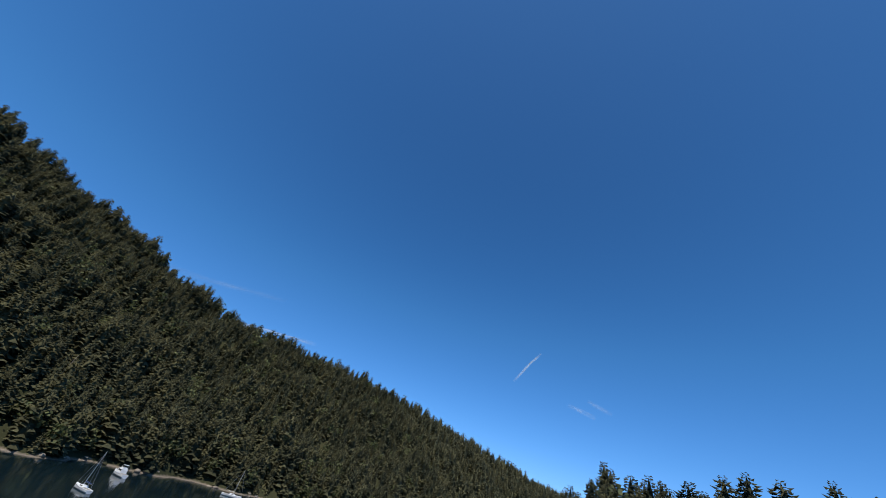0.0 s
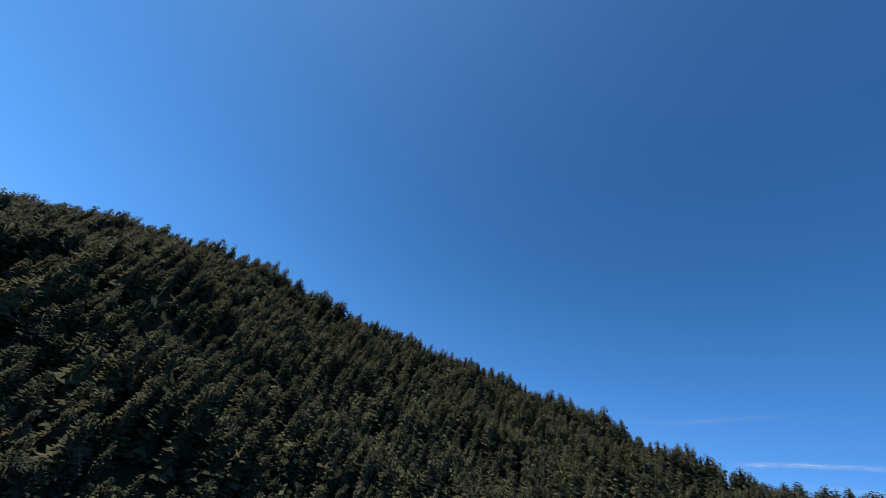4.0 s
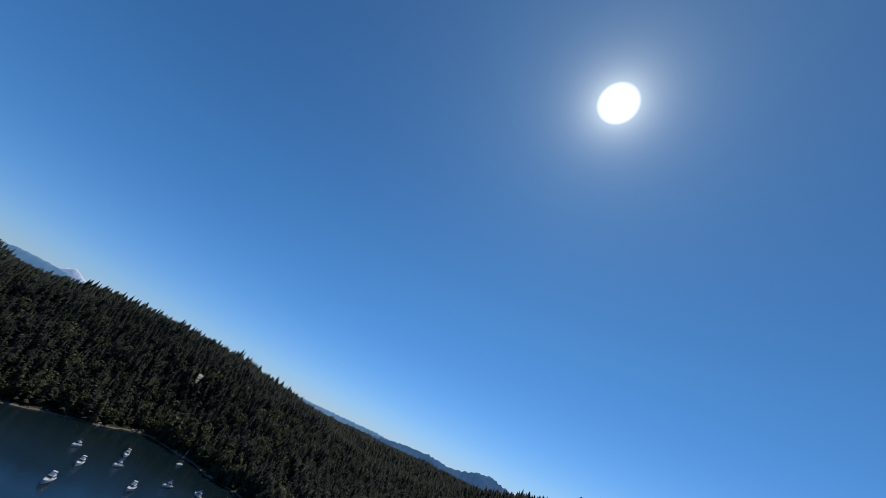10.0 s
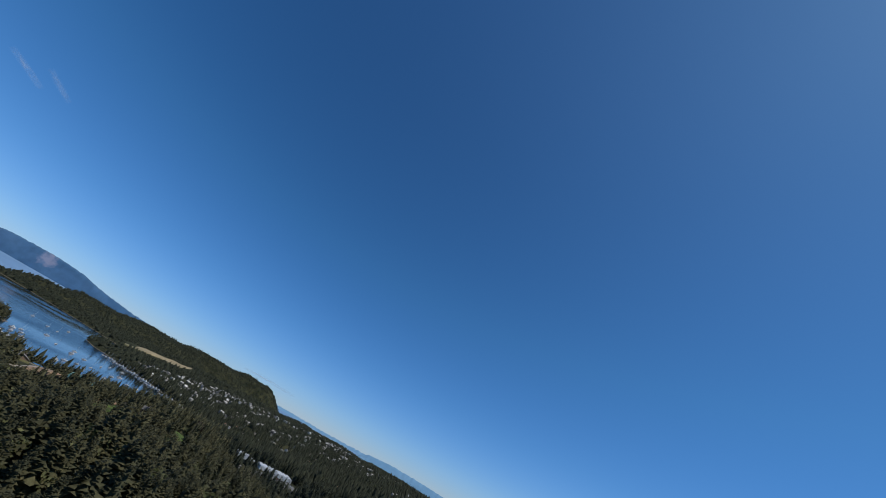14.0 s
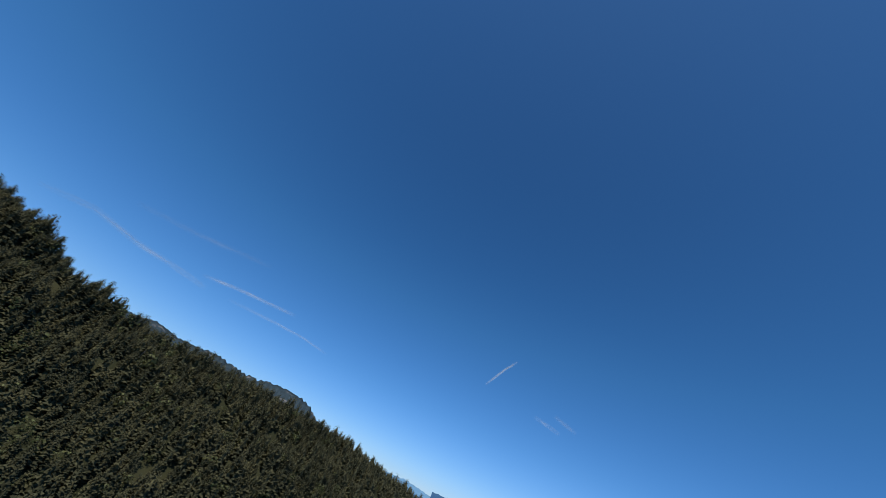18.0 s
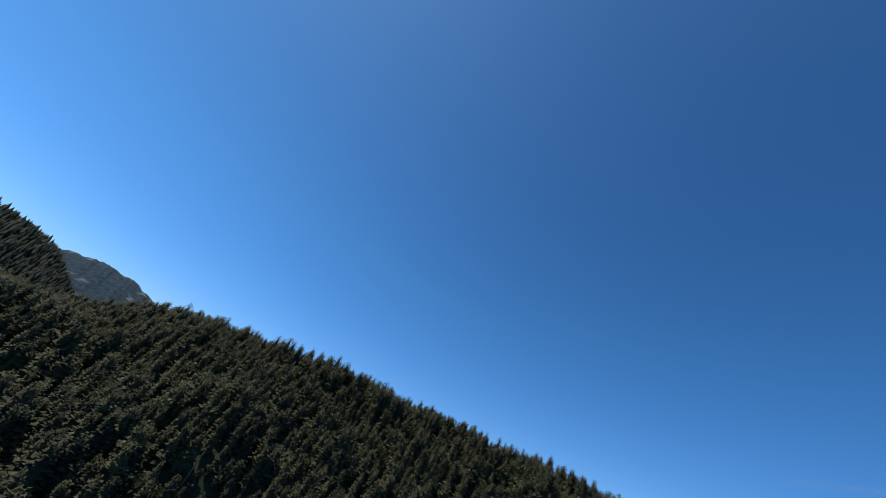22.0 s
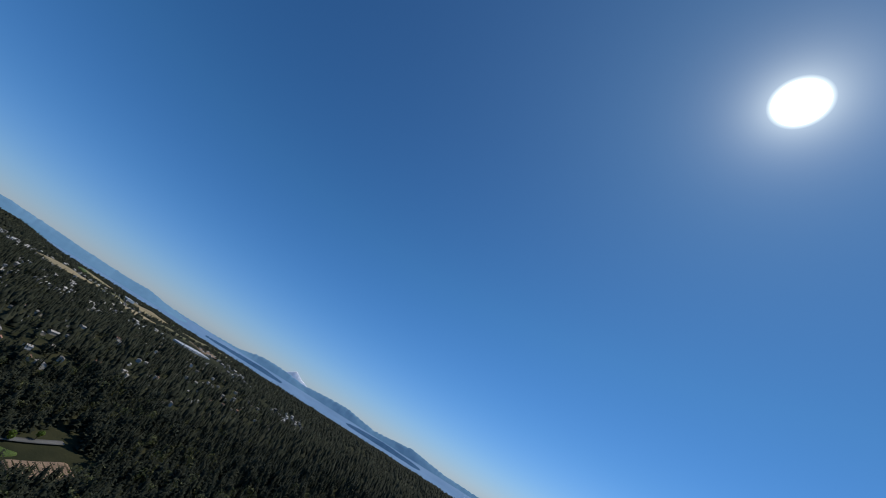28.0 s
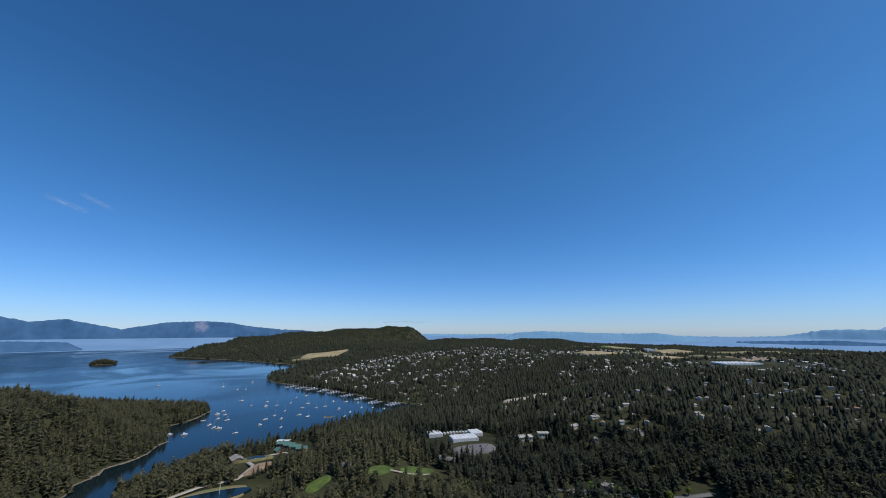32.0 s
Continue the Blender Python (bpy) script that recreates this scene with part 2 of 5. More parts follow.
BROWNWALL = paint("brown_board_wall", (0.25, 0.17, 0.11), (0.17, 0.115, 0.08), 0.85, scale=0.4, fine=3, bump=0.2, amount=0.2)
NAVY = paint("navy_canvas", (0.03, 0.06, 0.16), (0.02, 0.04, 0.1), 0.8, scale=1, fine=6, bump=0, amount=0.15)
DARKGLASS = paint("dark_glass", (0.03, 0.035, 0.04), (0.02, 0.022, 0.026), 0.12, scale=1, fine=4, bump=0, amount=0.1, spec=0.6)
ALU = paint("aluminium_spar", (0.75, 0.75, 0.74), (0.6, 0.6, 0.6), 0.4, metal=0.6, scale=1, fine=5, bump=0, amount=0.08)
DOCKWOOD = paint("weathered_planks", (0.45, 0.42, 0.37), (0.3, 0.28, 0.25), 0.9, scale=0.3, fine=3, bump=0.3, amount=0.2)
# wooded hills far off: the blue is aerial haze put into the colour
HAZEHILL = paint("hazed_wooded_hill", (0.07, 0.145, 0.25), (0.052, 0.12, 0.215), 0.95, scale=0.004, fine=0.02, bump=0.06, amount=0.12, spec=0.0, dist=4)
HAZEFAR = paint("hazed_farthest_hills", (0.15, 0.28, 0.40), (0.125, 0.25, 0.37), 0.95, scale=0.003, fine=0.02, bump=0.1, amount=0.05, spec=0.0, dist=8)
# faint emission stands in for lit haze before the farthest hills
HAZEFAR.node_tree.nodes["Principled BSDF"].inputs["Emission Color"].default_value = (0.2, 0.36, 0.55, 1)
HAZEFAR.node_tree.nodes["Principled BSDF"].inputs["Emission Strength"].default_value = 0.14
SNOWGLOW = paint("snow_peak", (0.9, 0.9, 0.92), (0.5, 0.58, 0.7), 0.9, scale=0.012, fine=0.05, bump=0.2, amount=0.1, spec=0.0, dist=8)
# small emission added to the snow in place of hazy light
SNOWGLOW.node_tree.nodes["Principled BSDF"].inputs["Emission Color"].default_value = (0.8, 0.82, 0.9, 1)
SNOWGLOW.node_tree.nodes["Principled BSDF"].inputs["Emission Strength"].default_value = 0.16

# ---- the lie of the land: water z = 0, x east, y north ----
EAST_SIDE = [(-165, -12), (-118, -48), (-50, -62), (10, -85), (90, -105), (154, -111), (210, -122), (286, -147), (320, -130), (348, -102), (384, -72), (368, -44), (345, -12), (318, 12), (285, 22), (253, 38), (240, 60), (228, 76), (200, 86), (150, 86), (100, 78), (40, 72), (-20, 85), (-70, 115), (-100, 170), (-115, 260), (-118, 350), (-105, 440), (-90, 480), (-68, 540), (-30, 562), (15, 578), (50, 592), (95, 618), (145, 648), (195, 672), (250, 676), (315, 690)]
BAY_NORTH = [(348, 728), (334, 768), (276, 825), (250, 905), (224, 985), (178, 1075), (120, 1160), (74, 1260), (46, 1330), (55, 1440), (115, 1560), (160, 1720), (178, 1800), (120, 1930), (20, 2090), (-110, 2290), (-290, 2510), (-470, 2720), (-480, 2810), (-400, 3000), (-200, 3600), (300, 5200), (-5200, 5200), (-5200, 2900), (-3400, 2700), (-2300, 2600), (-1561, 2421)]
WEST_SIDE = [(-1500, 2000), (-1100, 1500), (-700, 1260), (-450, 1150), (-300, 1050), (-150, 960), (-56, 909), (-82, 812), (-112, 794), (-110, 740), (-93, 670), (-109, 614), (-138, 567), (-148, 511), (-162, 470), (-174, 444), (-190, 350), (-200, 250), (-214, 160), (-220, 91), (-208, 59), (-198, 33), (-184, 12)]
INLET = np.array(EAST_SIDE + BAY_NORTH + WEST_SIDE, float)
EAST_SEA = np.array([(3300, -5200), (3250, -1500), (3500, -300), (3350, 500), (3450, 1300), (3250, 2200), (2900, 3100), (2300, 3900), (1900, 5200), (5200, 5200), (5200, -5200)], float)


def inside_and_near(px, py, poly):
    """For many points: which lie inside a polygon, and how far off its outline is."""
    inside, near = np.zeros(px.shape, bool), np.full(px.shape, 1e9)
    for (ax, ay), (bx, by) in zip(poly, np.roll(poly, -1, 0)):
        ex, ey = bx - ax, by - ay
        u = np.clip(((px - ax) * ex + (py - ay) * ey) / (ex * ex + ey * ey), 0, 1)
        near = np.minimum(near, (px - ax - u * ex) ** 2 + (py - ay - u * ey) ** 2)
        if ey:
            inside ^= ((ay > py) != (by > py)) & (px < ax + (py - ay) * ex / ey)
    return inside, np.sqrt(near)


def ease(a, b, v):
    s = np.clip((v - a) / (b - a), 0, 1)
    return s * s * (3 - 2 * s)


WAVES = [(rng.uniform(0, 6.28), rng.uniform(0, 6.28), rng.uniform(0.7, 1.3)) for _ in range(24)]


def rough(px, py, size):
    """Smooth unevenness between about -1 and 1, with lumps of the given size."""
    out, k = 0, 6.283 / size
    for a, p, s in WAVES:
        out = out + np.sin(k * s * (px * math.cos(a) + py * math.sin(a)) + p + 7 * a)
    return out / 5.0


def shore_distance(px, py):
    """Metres to the nearest water's edge: above 0 on land, below 0 in the water."""
    wx, wy = px + 7 * rough(px, py, 55) , py + 7 * rough(py, px + 300, 55)
    i1, d1 = inside_and_near(wx, wy, INLET)
    i2, d2 = inside_and_near(px, py, EAST_SEA)
    d = np.minimum(np.where(i1, -d1, d1), np.where(i2, -d2, d2))
    isle = 40 - np.hypot((px + 640) / 1.25, (py - 2285) / 0.85)
    rock = 9 - np.hypot(px - 143, py - 735)
    return np.maximum(d, np.maximum(isle, rock))


# centre, half widths, height: wooded hills
HILLS = [(10, 170, 150, 95, 29), (-300, 610, 230, 300, 60), (-526, -211, 713, 498, 142), (-327, 102, 595, 717, 101), (-193, -382, 245, 396, 129), (-58, -374, 457, 253, 91), (134, -788, 338, 380, 157),
         (162, -630, 539, 150, 91), (699, 329, 419, 420, 41), (680, -74, 430, 420, 56), (-620, 700, 520, 480, 53), (-1100, 900, 600, 600, 70), (1330, 3700, 380, 480, 168),
         (1000, 3850, 650, 700, 150), (480, 3800, 700, 800, 118), (0, 3500, 560, 640, 88), (-200, 2950, 330, 330, 50), (1950, 3250, 700, 560, 45), (1500, 1700, 900, 600, 30),
         (2300, -1500, 900, 700, 45), (1500, -1900, 700, 600, 55), (-1500, -200, 900, 900, 150), (2700, 3000, 600, 500, 45)]


def height(px, py):
    px, py = np.asarray(px, float), np.asarray(py, float)
    d = shore_distance(px, py)
    land = np.maximum(d, 0)
    low = 11 * (1 - np.exp(-land / 25)) + 34 * ease(60, 650, land) * ease(150, 550, px) * (0.3 + 0.7 * ease(3200, 2000, np.hypot(px, py))) + 8 * ease(20, 200, land)
    up = np.zeros(px.shape)
    west = np.where(py > -40, ease(-100, -150, px), 1.0)
    for cx, cy, rx, ry, h in HILLS:
        h = h * west if cx < -60 and cy < 1000 else h
        n = np.hypot((px - cx) / rx, (py - cy) / ry)
        up = up + (h * ease(1.0, 0.3, n)) ** 6
    up = up ** (1 / 6) * ease(0, 90, land)
    z = low * (1 - 0.85 * up / (up + 25)) + up + ease(40, 200, land) * (3.0 * rough(px, py, 130) + 5 * rough(px, py, 420))
    isle = (np.hypot(px + 640, py - 2285) < 120) * land * 0.25
    bed = -np.minimum(6, np.maximum(-d, 0) * 0.25) - 0.3
    n = np.hypot((px + 12) / 52, (py - 407) / 30)
    level = ease(1.5, 0.9, n) * (land > 15)
    z = z * (1 - level) + 15.0 * level
    return np.where(d > 0, np.minimum(z, 0.2 + land * 0.75) + isle, bed)


def axis(n, near, far):
    u = np.linspace(-1, 1, n)
    return np.sign(u) * (near * np.abs(u) + (far - near) * np.abs(u) ** 3.2)


gx, gy = np.meshgrid(axis(320, 1500, 4880), axis(320, 1500, 4880))
gz = height(gx, gy)
ring = np.hypot(gx, gy)
gverts = np.stack([gx, gy, gz], -1).reshape(-1, 3)
ii = np.arange(320 * 320).reshape(320, 320)
gfaces = np.stack([ii[:-1, :-1], ii[:-1, 1:], ii[1:, 1:], ii[1:, :-1]], -1).reshape(-1, 4)


def ground_material():
    """Forest floor, with bare rock and pebbles along the tide line and dry grass in patches."""
    m = bpy.data.materials.new("forest_floor")
    m.use_nodes = True
    nd, ln = m.node_tree.nodes, m.node_tree.links
    b = nd["Principled BSDF"]
    b.inputs["Roughness"].default_value, b.inputs["Specular IOR Level"].default_value = 0.95, 0.1
    geo, sep = nd.new("ShaderNodeNewGeometry"), nd.new("ShaderNodeSeparateXYZ")
    ln.new(geo.outputs["Position"], sep.inputs["Vector"])
    n1, n2 = nd.new("ShaderNodeTexNoise"), nd.new("ShaderNodeTexNoise")
    for n, s in ((n1, 0.02), (n2, 0.5)):
        n.inputs["Scale"].default_value, n.inputs["Detail"].default_value = s, 6
        ln.new(geo.outputs["Position"], n.inputs["Vector"])
    floor = nd.new("ShaderNodeValToRGB")
    floor.color_ramp.elements[0].color, floor.color_ramp.elements[0].position = (0.02, 0.024, 0.012, 1), 0.35
    floor.color_ramp.elements[1].color, floor.color_ramp.elements[1].position = (0.06, 0.058, 0.028, 1), 0.7
    ln.new(n1.outputs["Fac"], floor.inputs["Fac"])
    rock = nd.new("ShaderNodeValToRGB")
    rock.color_ramp.elements[0].color, rock.color_ramp.elements[1].color = (0.07, 0.055, 0.042, 1), (0.36, 0.29, 0.22, 1)
    ln.new(n2.outputs["Fac"], rock.inputs["Fac"])
    add, tide = nd.new("ShaderNodeMath"), nd.new("ShaderNodeMapRange")
    add.operation = "MULTIPLY_ADD"
    add.inputs[1].default_value = 2.0
    ln.new(n2.outputs["Fac"], add.inputs[0])
    ln.new(sep.outputs["Z"], add.inputs[2])
    tide.inputs["From Min"].default_value, tide.inputs["From Max"].default_value = 1.1, 1.9
    tide.inputs["To Min"].default_value, tide.inputs["To Max"].default_value = 1, 0
    ln.new(add.outputs["Value"], tide.inputs["Value"])
    mix = nd.new("ShaderNodeMixRGB")
    ln.new(tide.outputs["Result"], mix.inputs["Fac"])
    ln.new(floor.outputs["Color"], mix.inputs["Color1"])
    ln.new(rock.outputs["Color"], mix.inputs["Color2"])
    ln.new(mix.outputs["Color"], b.inputs["Base Color"])
    bp = nd.new("ShaderNodeBump")
    bp.inputs["Strength"].default_value, bp.inputs["Distance"].default_value = 0.6, 0.5
    ln.new(n2.outputs["Fac"], bp.inputs["Height"])
    ln.new(bp.outputs["Normal"], b.inputs["Normal"])
    return m


def water_material():
    m = bpy.data.materials.new("sea_water")
    m.use_nodes = True
    nd, ln = m.node_tree.nodes, m.node_tree.links
    b = nd["Principled BSDF"]
    b.inputs["Base Color"].default_value = (0.006, 0.015, 0.019, 1)
    b.inputs["Roughness"].default_value, b.inputs["IOR"].default_value = 0.08, 1.333
    geo = nd.new("ShaderNodeNewGeometry")
    n0, n1, n2 = (nd.new("ShaderNodeTexNoise") for _ in range(3))
    for n, s, d in ((n0, 0.0016, 3), (n1, 0.9, 3), (n2, 0.18, 3)):
        n.inputs["Scale"].default_value, n.inputs["Detail"].default_value = s, d
        ln.new(geo.outputs["Position"], n.inputs["Vector"])
    n0.inputs["Distortion"].default_value = 2.5
    calm = nd.new("ShaderNodeMapRange")
    calm.inputs["From Min"].default_value, calm.inputs["From Max"].default_value = 0.42, 0.6
    calm.inputs["To Min"].default_value, calm.inputs["To Max"].default_value = 0.04, 0.22
    ln.new(n0.outputs["Fac"], calm.inputs["Value"])
    ln.new(calm.outputs["Result"], b.inputs["Roughness"])
    wave = nd.new("ShaderNodeMath")
    ln.new(n1.outputs["Fac"], wave.inputs[0])
    ln.new(n2.outputs["Fac"], wave.inputs[1])
    bp = nd.new("ShaderNodeBump")
    bp.inputs["Strength"].default_value, bp.inputs["Distance"].default_value = 0.12, 0.25
    ln.new(wave.outputs["Value"], bp.inputs["Height"])
    ln.new(bp.outputs["Normal"], b.inputs["Normal"])
    return m


ground = tagged(from_arrays("ground", gverts, gfaces, ground_material(), smooth=True), "dark forest floor with a bare rocky tide line", "ground", kind="structure")
WATER = water_material()
bm = bmesh.new()
bmesh.ops.create_grid(bm, x_segments=8, y_segments=8, size=4880)
water = tagged(part("water", bm, WATER), "calm dark blue sea inlet with smooth streaks", "water", kind="structure")

# ---- the distance: sea rising to the horizon, and hills beyond it ----
FAR_LOW = [(0, 0.5), (2.6, -0.1), (10, 0.0), (16, 0.1), (23, -0.3), (32, -0.35), (38, -0.25), (42, 0.15), (46, -0.15), (54, -0.2), (57, -0.1), (60, -0.5), (66, -0.55), (70, -0.35), (73, 0.3), (76, 0.35), (80, 0.05), (83, 0.3), (87, 0.5), (92, -0.1), (98, 0.5), (103, -0.1), (110, -0.2), (120, 0.1), (127, -0.2), (137, 0.4), (143, -0.3), (157, -0.2), (200, 0.6), (250, 0.8), (275, 1.0), (311, 0.9), (316, 0.4), (322, 0.8), (329, 0.0), (333, 0.2), (335.3, 0.75), (338, 0.05), (340.4, 0.4), (343, 0.05), (349, 0.8), (353, 1.05), (355.6, 1.0), (360, 0.5)]


def ridge(name, bearings, tops, r, eye, base, material, label, depth=160, jag=2.0, seed=1):
    """A range of hills seen far off: a slope up to a crest and down behind, over bearings in degrees."""
    n = int(abs(bearings[-1] - bearings[0]) * 8)
    base = min(base, sea_floor(r - depth))
    b = np.linspace(bearings[0], bearings[-1], n)
    top = eye + r * np.tan(np.radians(np.interp(b, bearings, tops)))
    top = top + jag * rough(b * 90.0, b * 0 + seed * 50, 60) + 0.25 * jag * rough(b * 90.0, b * 0 + seed * 90, 23)
    rows = []
    for k, (dr, f) in enumerate(((-depth, 0.0), (-depth * 0.7, 0.35), (-depth * 0.4, 0.68), (-depth * 0.15, 0.92), (0, 1.0), (60, 0.6), (70, -0.5))):
        rr = r + dr + 5 * rough(b * 70.0, b * 0 + 31 * k, 160) * (0 < f < 1)
        z = base + (np.maximum(top, base + 1) - base) * np.clip(f * (1 + 0.02 * rough(b * 100.0, b * 0 + 77 * k, 190)), -1, 1)
        rows.append(np.stack([rr * np.sin(np.radians(b)), rr * np.cos(np.radians(b)), z], -1))
    v = np.stack(rows)
    i = np.arange(v.shape[0] * n).reshape(-1, n)
    f = np.stack([i[:-1, :-1], i[:-1, 1:], i[1:, 1:], i[1:, :-1]], -1).reshape(-1, 4)
    return tagged(from_arrays(name, v.reshape(-1, 3), f, material, smooth=True), label, "hills", kind="structure")


SEA_RINGS = [(3950, -0.6), (4100, 1.5), (4250, 12.0), (4500, 40.0), (4760, 78.0), (4850, 86.0)]


def sea_floor(r):
    """How low a far shore must begin to stand in the water at that distance."""
    return float(np.interp(r, [q[0] for q in SEA_RINGS], [q[1] for q in SEA_RINGS])) - 4


# open sea that goes on to the horizon; haze and sky sheen are in its colour
FARSEA = paint("haze_tinted_water", (0.19, 0.31, 0.47), (0.16, 0.28, 0.44), 0.6, scale=0.002, fine=0.004, bump=0, amount=0.05, spec=0.1)
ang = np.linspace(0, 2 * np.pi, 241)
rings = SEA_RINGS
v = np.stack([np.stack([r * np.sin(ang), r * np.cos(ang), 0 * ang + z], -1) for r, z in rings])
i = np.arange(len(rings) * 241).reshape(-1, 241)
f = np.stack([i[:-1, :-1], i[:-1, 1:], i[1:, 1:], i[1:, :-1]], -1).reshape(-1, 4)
tagged(from_arrays("backdrop", v.reshape(-1, 3), f, FARSEA, smooth=True), "sea stretching to the horizon, painted pale with haze", "backdrop", kind="structure")
# hills and islands beyond the water, in the haze-tinted colours
ridge("backdrop", [b for b, _ in FAR_LOW], [t for _, t in FAR_LOW], 4840, 132, 84, HAZEFAR, "hills along the horizon painted pale blue with haze", depth=90, jag=3)
ridge("backdrop", [54, 60, 66, 70, 74, 77, 79, 85, 89, 94, 99, 104], [-1.7, -1.35, -1.15, -1.0, -0.9, -1.1, -1.7, -1.7, -1.0, -0.8, -1.0, -1.7], 4560, 140, 60, HAZEHILL, "wooded islands across the strait painted blue with haze", seed=4)
ridge("backdrop", [35, 38, 41, 45, 49, 54, 57, 61, 66], [-1.6, -0.2, 0.0, -0.05, -0.2, -0.3, -0.2, -0.7, -1.6], 4640, 140, 44, HAZEFAR, "wooded islands across the strait painted blue with haze", seed=6)
# the mountain across the sound, painted hazy, has a bare, pale slide on its flank
SLIDE = HAZEHILL.copy()
SLIDE.name = "far_hill_with_bare_slide"
nd, ln = SLIDE.node_tree.nodes, SLIDE.node_tree.links
where, near_slide, patch, fleck = nd.new("ShaderNodeNewGeometry"), nd.new("ShaderNodeVectorMath"), nd.new("ShaderNodeMapRange"), nd.new("ShaderNodeTexNoise")
near_slide.operation = "DISTANCE"
near_slide.inputs[1].default_value = (4775 * math.sin(radians(353.0)), 4775 * math.cos(radians(353.0)), 196)
fleck.inputs["Scale"].default_value, fleck.inputs["Detail"].default_value = 0.03, 5
ragged = nd.new("ShaderNodeMath")
ragged.operation, ragged.inputs[1].default_value = "MULTIPLY_ADD", 130
ln.new(where.outputs["Position"], near_slide.inputs[0])
ln.new(where.outputs["Position"], fleck.inputs["Vector"])
ln.new(fleck.outputs["Fac"], ragged.inputs[0])
ln.new(near_slide.outputs["Value"], ragged.inputs[2])
patch.inputs["From Min"].default_value, patch.inputs["From Max"].default_value = 95, 140
patch.inputs["To Min"].default_value, patch.inputs["To Max"].default_value = 0.8, 0
ln.new(ragged.outputs["Value"], patch.inputs["Value"])
bare = nd.new("ShaderNodeMixRGB")
bare.inputs["Color2"].default_value = (0.24, 0.25, 0.33, 1)
ln.new(patch.outputs["Result"], bare.inputs["Fac"])
ln.new(nd["Hue/Saturation/Value"].outputs["Color"], bare.inputs["Color1"])
ln.new(bare.outputs["Color"], nd["Principled BSDF"].inputs["Base Color"])
ridge("backdrop", [340, 343, 346, 349.2, 353, 356, 359, 362.6, 366, 369, 372], [-1.8, -0.2, 0.5, 1.15, 1.35, 1.25, 0.7, 0.3, 0.15, -0.2, -1.5], 4800, 140, 70, SLIDE, "haze-tinted blue mountain with a pale scar across the sound", depth=60, seed=9)
ridge("backdrop", [326, 331, 335.3, 337.6, 340.4, 343.5, 346, 348], [0.8, 1.2, 1.8, 1.1, 1.4, 0.7, 0.1, -1.3], 4810, 140, 72, HAZEHILL, "haze-tinted blue mountains across the sound", depth=60, seed=12)
ridge("backdrop", [306, 314, 320, 328, 334, 338, 341, 343], [0.6, 0.0, -0.2, -0.6, -0.8, -0.9, -1.1, -2.2], 4200, 140, 8, HAZEHILL, "dark wooded far shore of the sound, tinted with haze", seed=15)
# woods on these mountains are coloured bluish to carry the haze
MTN = paint("hazed_wooded_rocky_mountain", (0.045, 0.065, 0.075), (0.03, 0.048, 0.06), 0.95, scale=0.01, fine=0.05, bump=0.5, amount=0.3, spec=0.0, dist=8)
ridge("mountain", [272, 277, 280, 283.5, 287, 292, 296, 300.5, 303.5, 306, 307.8, 310, 313], [1.5, 2.4, 3.4, 4.1, 3.6, 4.1, 3.6, 4.3, 4.4, 3.8, 2.6, 1.0, -0.2], 3600, 100, 0, MTN, "dark wooded mountain with pale rock faces", depth=900, jag=6, seed=18)
ridge("mountain", [120, 124.5, 128.5, 131, 133, 135.5, 137, 138.5, 140, 143, 147, 151, 155, 160], [-0.5, 0.2, 0.5, 0.2, 0.4, 1.2, 1.4, 1.1, 0.7, 0.5, 0.4, 0.2, 0.0, -0.4], 3900, 127, 0, HAZEHILL, "wooded hills beyond the valley, tinted blue with haze", depth=600, jag=4, seed=21)
ridge("mountain", [168, 174, 177.5, 180.5, 184, 187.6, 190.8, 193.5, 197, 202], [1.0, 2.2, 3.0, 4.1, 4.8, 4.6, 3.5, 3.0, 2.4, 1.5], 2600, 119, 0, MTN, "dark wooded hill behind the near slopes, tinted blue with haze", depth=800, jag=2, seed=24)
MTN.node_tree.nodes["Color Ramp"].color_ramp.elements[0].position, MTN.node_tree.nodes["Color Ramp"].color_ramp.elements[1].position = 0.33, 0.4
MTN.node_tree.nodes["Color Ramp"].color_ramp.elements[0].color = (0.17, 0.16, 0.15, 1)
# snow peak, its shaded side brightened by the added glow
ridge("snow_peak", [74.8, 76.2, 77.1, 77.7, 78.1, 78.5, 79.2, 80.2, 81.4], [-0.5, 0.0, 0.35, 0.75, 0.98, 0.8, 0.42, 0.1, -0.5], 4895, 140, 84, SNOWGLOW, "pale snow-covered volcano above the far hills", depth=50, jag=1.2, seed=27)

# ---- clearings, where no forest grows: x, y, half widths, turn in degrees ----
CLEAR = [(143, 735, 14, 14, 0), (164, 346, 27, 26, 0), (126, 346, 21, 22, 0), (72, 350, 18, 21, 0), (-8, 396, 62, 38, 8), (46, 488, 56, 34, 20), (72, 364, 15, 10, 35), (128, 363, 18, 9, 20), (24, 500, 28, 18, 0), (6, 512, 20, 14, 20), (64, 528, 28, 40, -10), (30, 455, 26, 16, 30), (166, 364, 23, 13, 0),
         (256, 432, 54, 34, 8), (250, 384, 34, 22, 0), (326, 394, 30, 16, 0), (290, 268, 46, 12, 0), (330, 198, 48, 24, -25), (360, 210, 30, 14, 0), (305, 248, 16, 30, 0), (249, 58, 25, 9, -74), (462, -83, 14, 12, 0),
         (325, 2090, 150, 230, -20), (205, 1950, 60, 50, 0), (1390, 1160, 130, 110, -20), (1580, 1110, 110, 110, -20), (1410, 870, 95, 90, -20), (520, 610, 90, 34, 12), (490, 590, 60, 40, 12), (1350, 620, 120, 120, -20), (1330, 560, 110, 110, 0), (1640, 757, 190, 110, -20), (1250, 2500, 260, 90, -10), (640, -420, 60, 30, 0)]
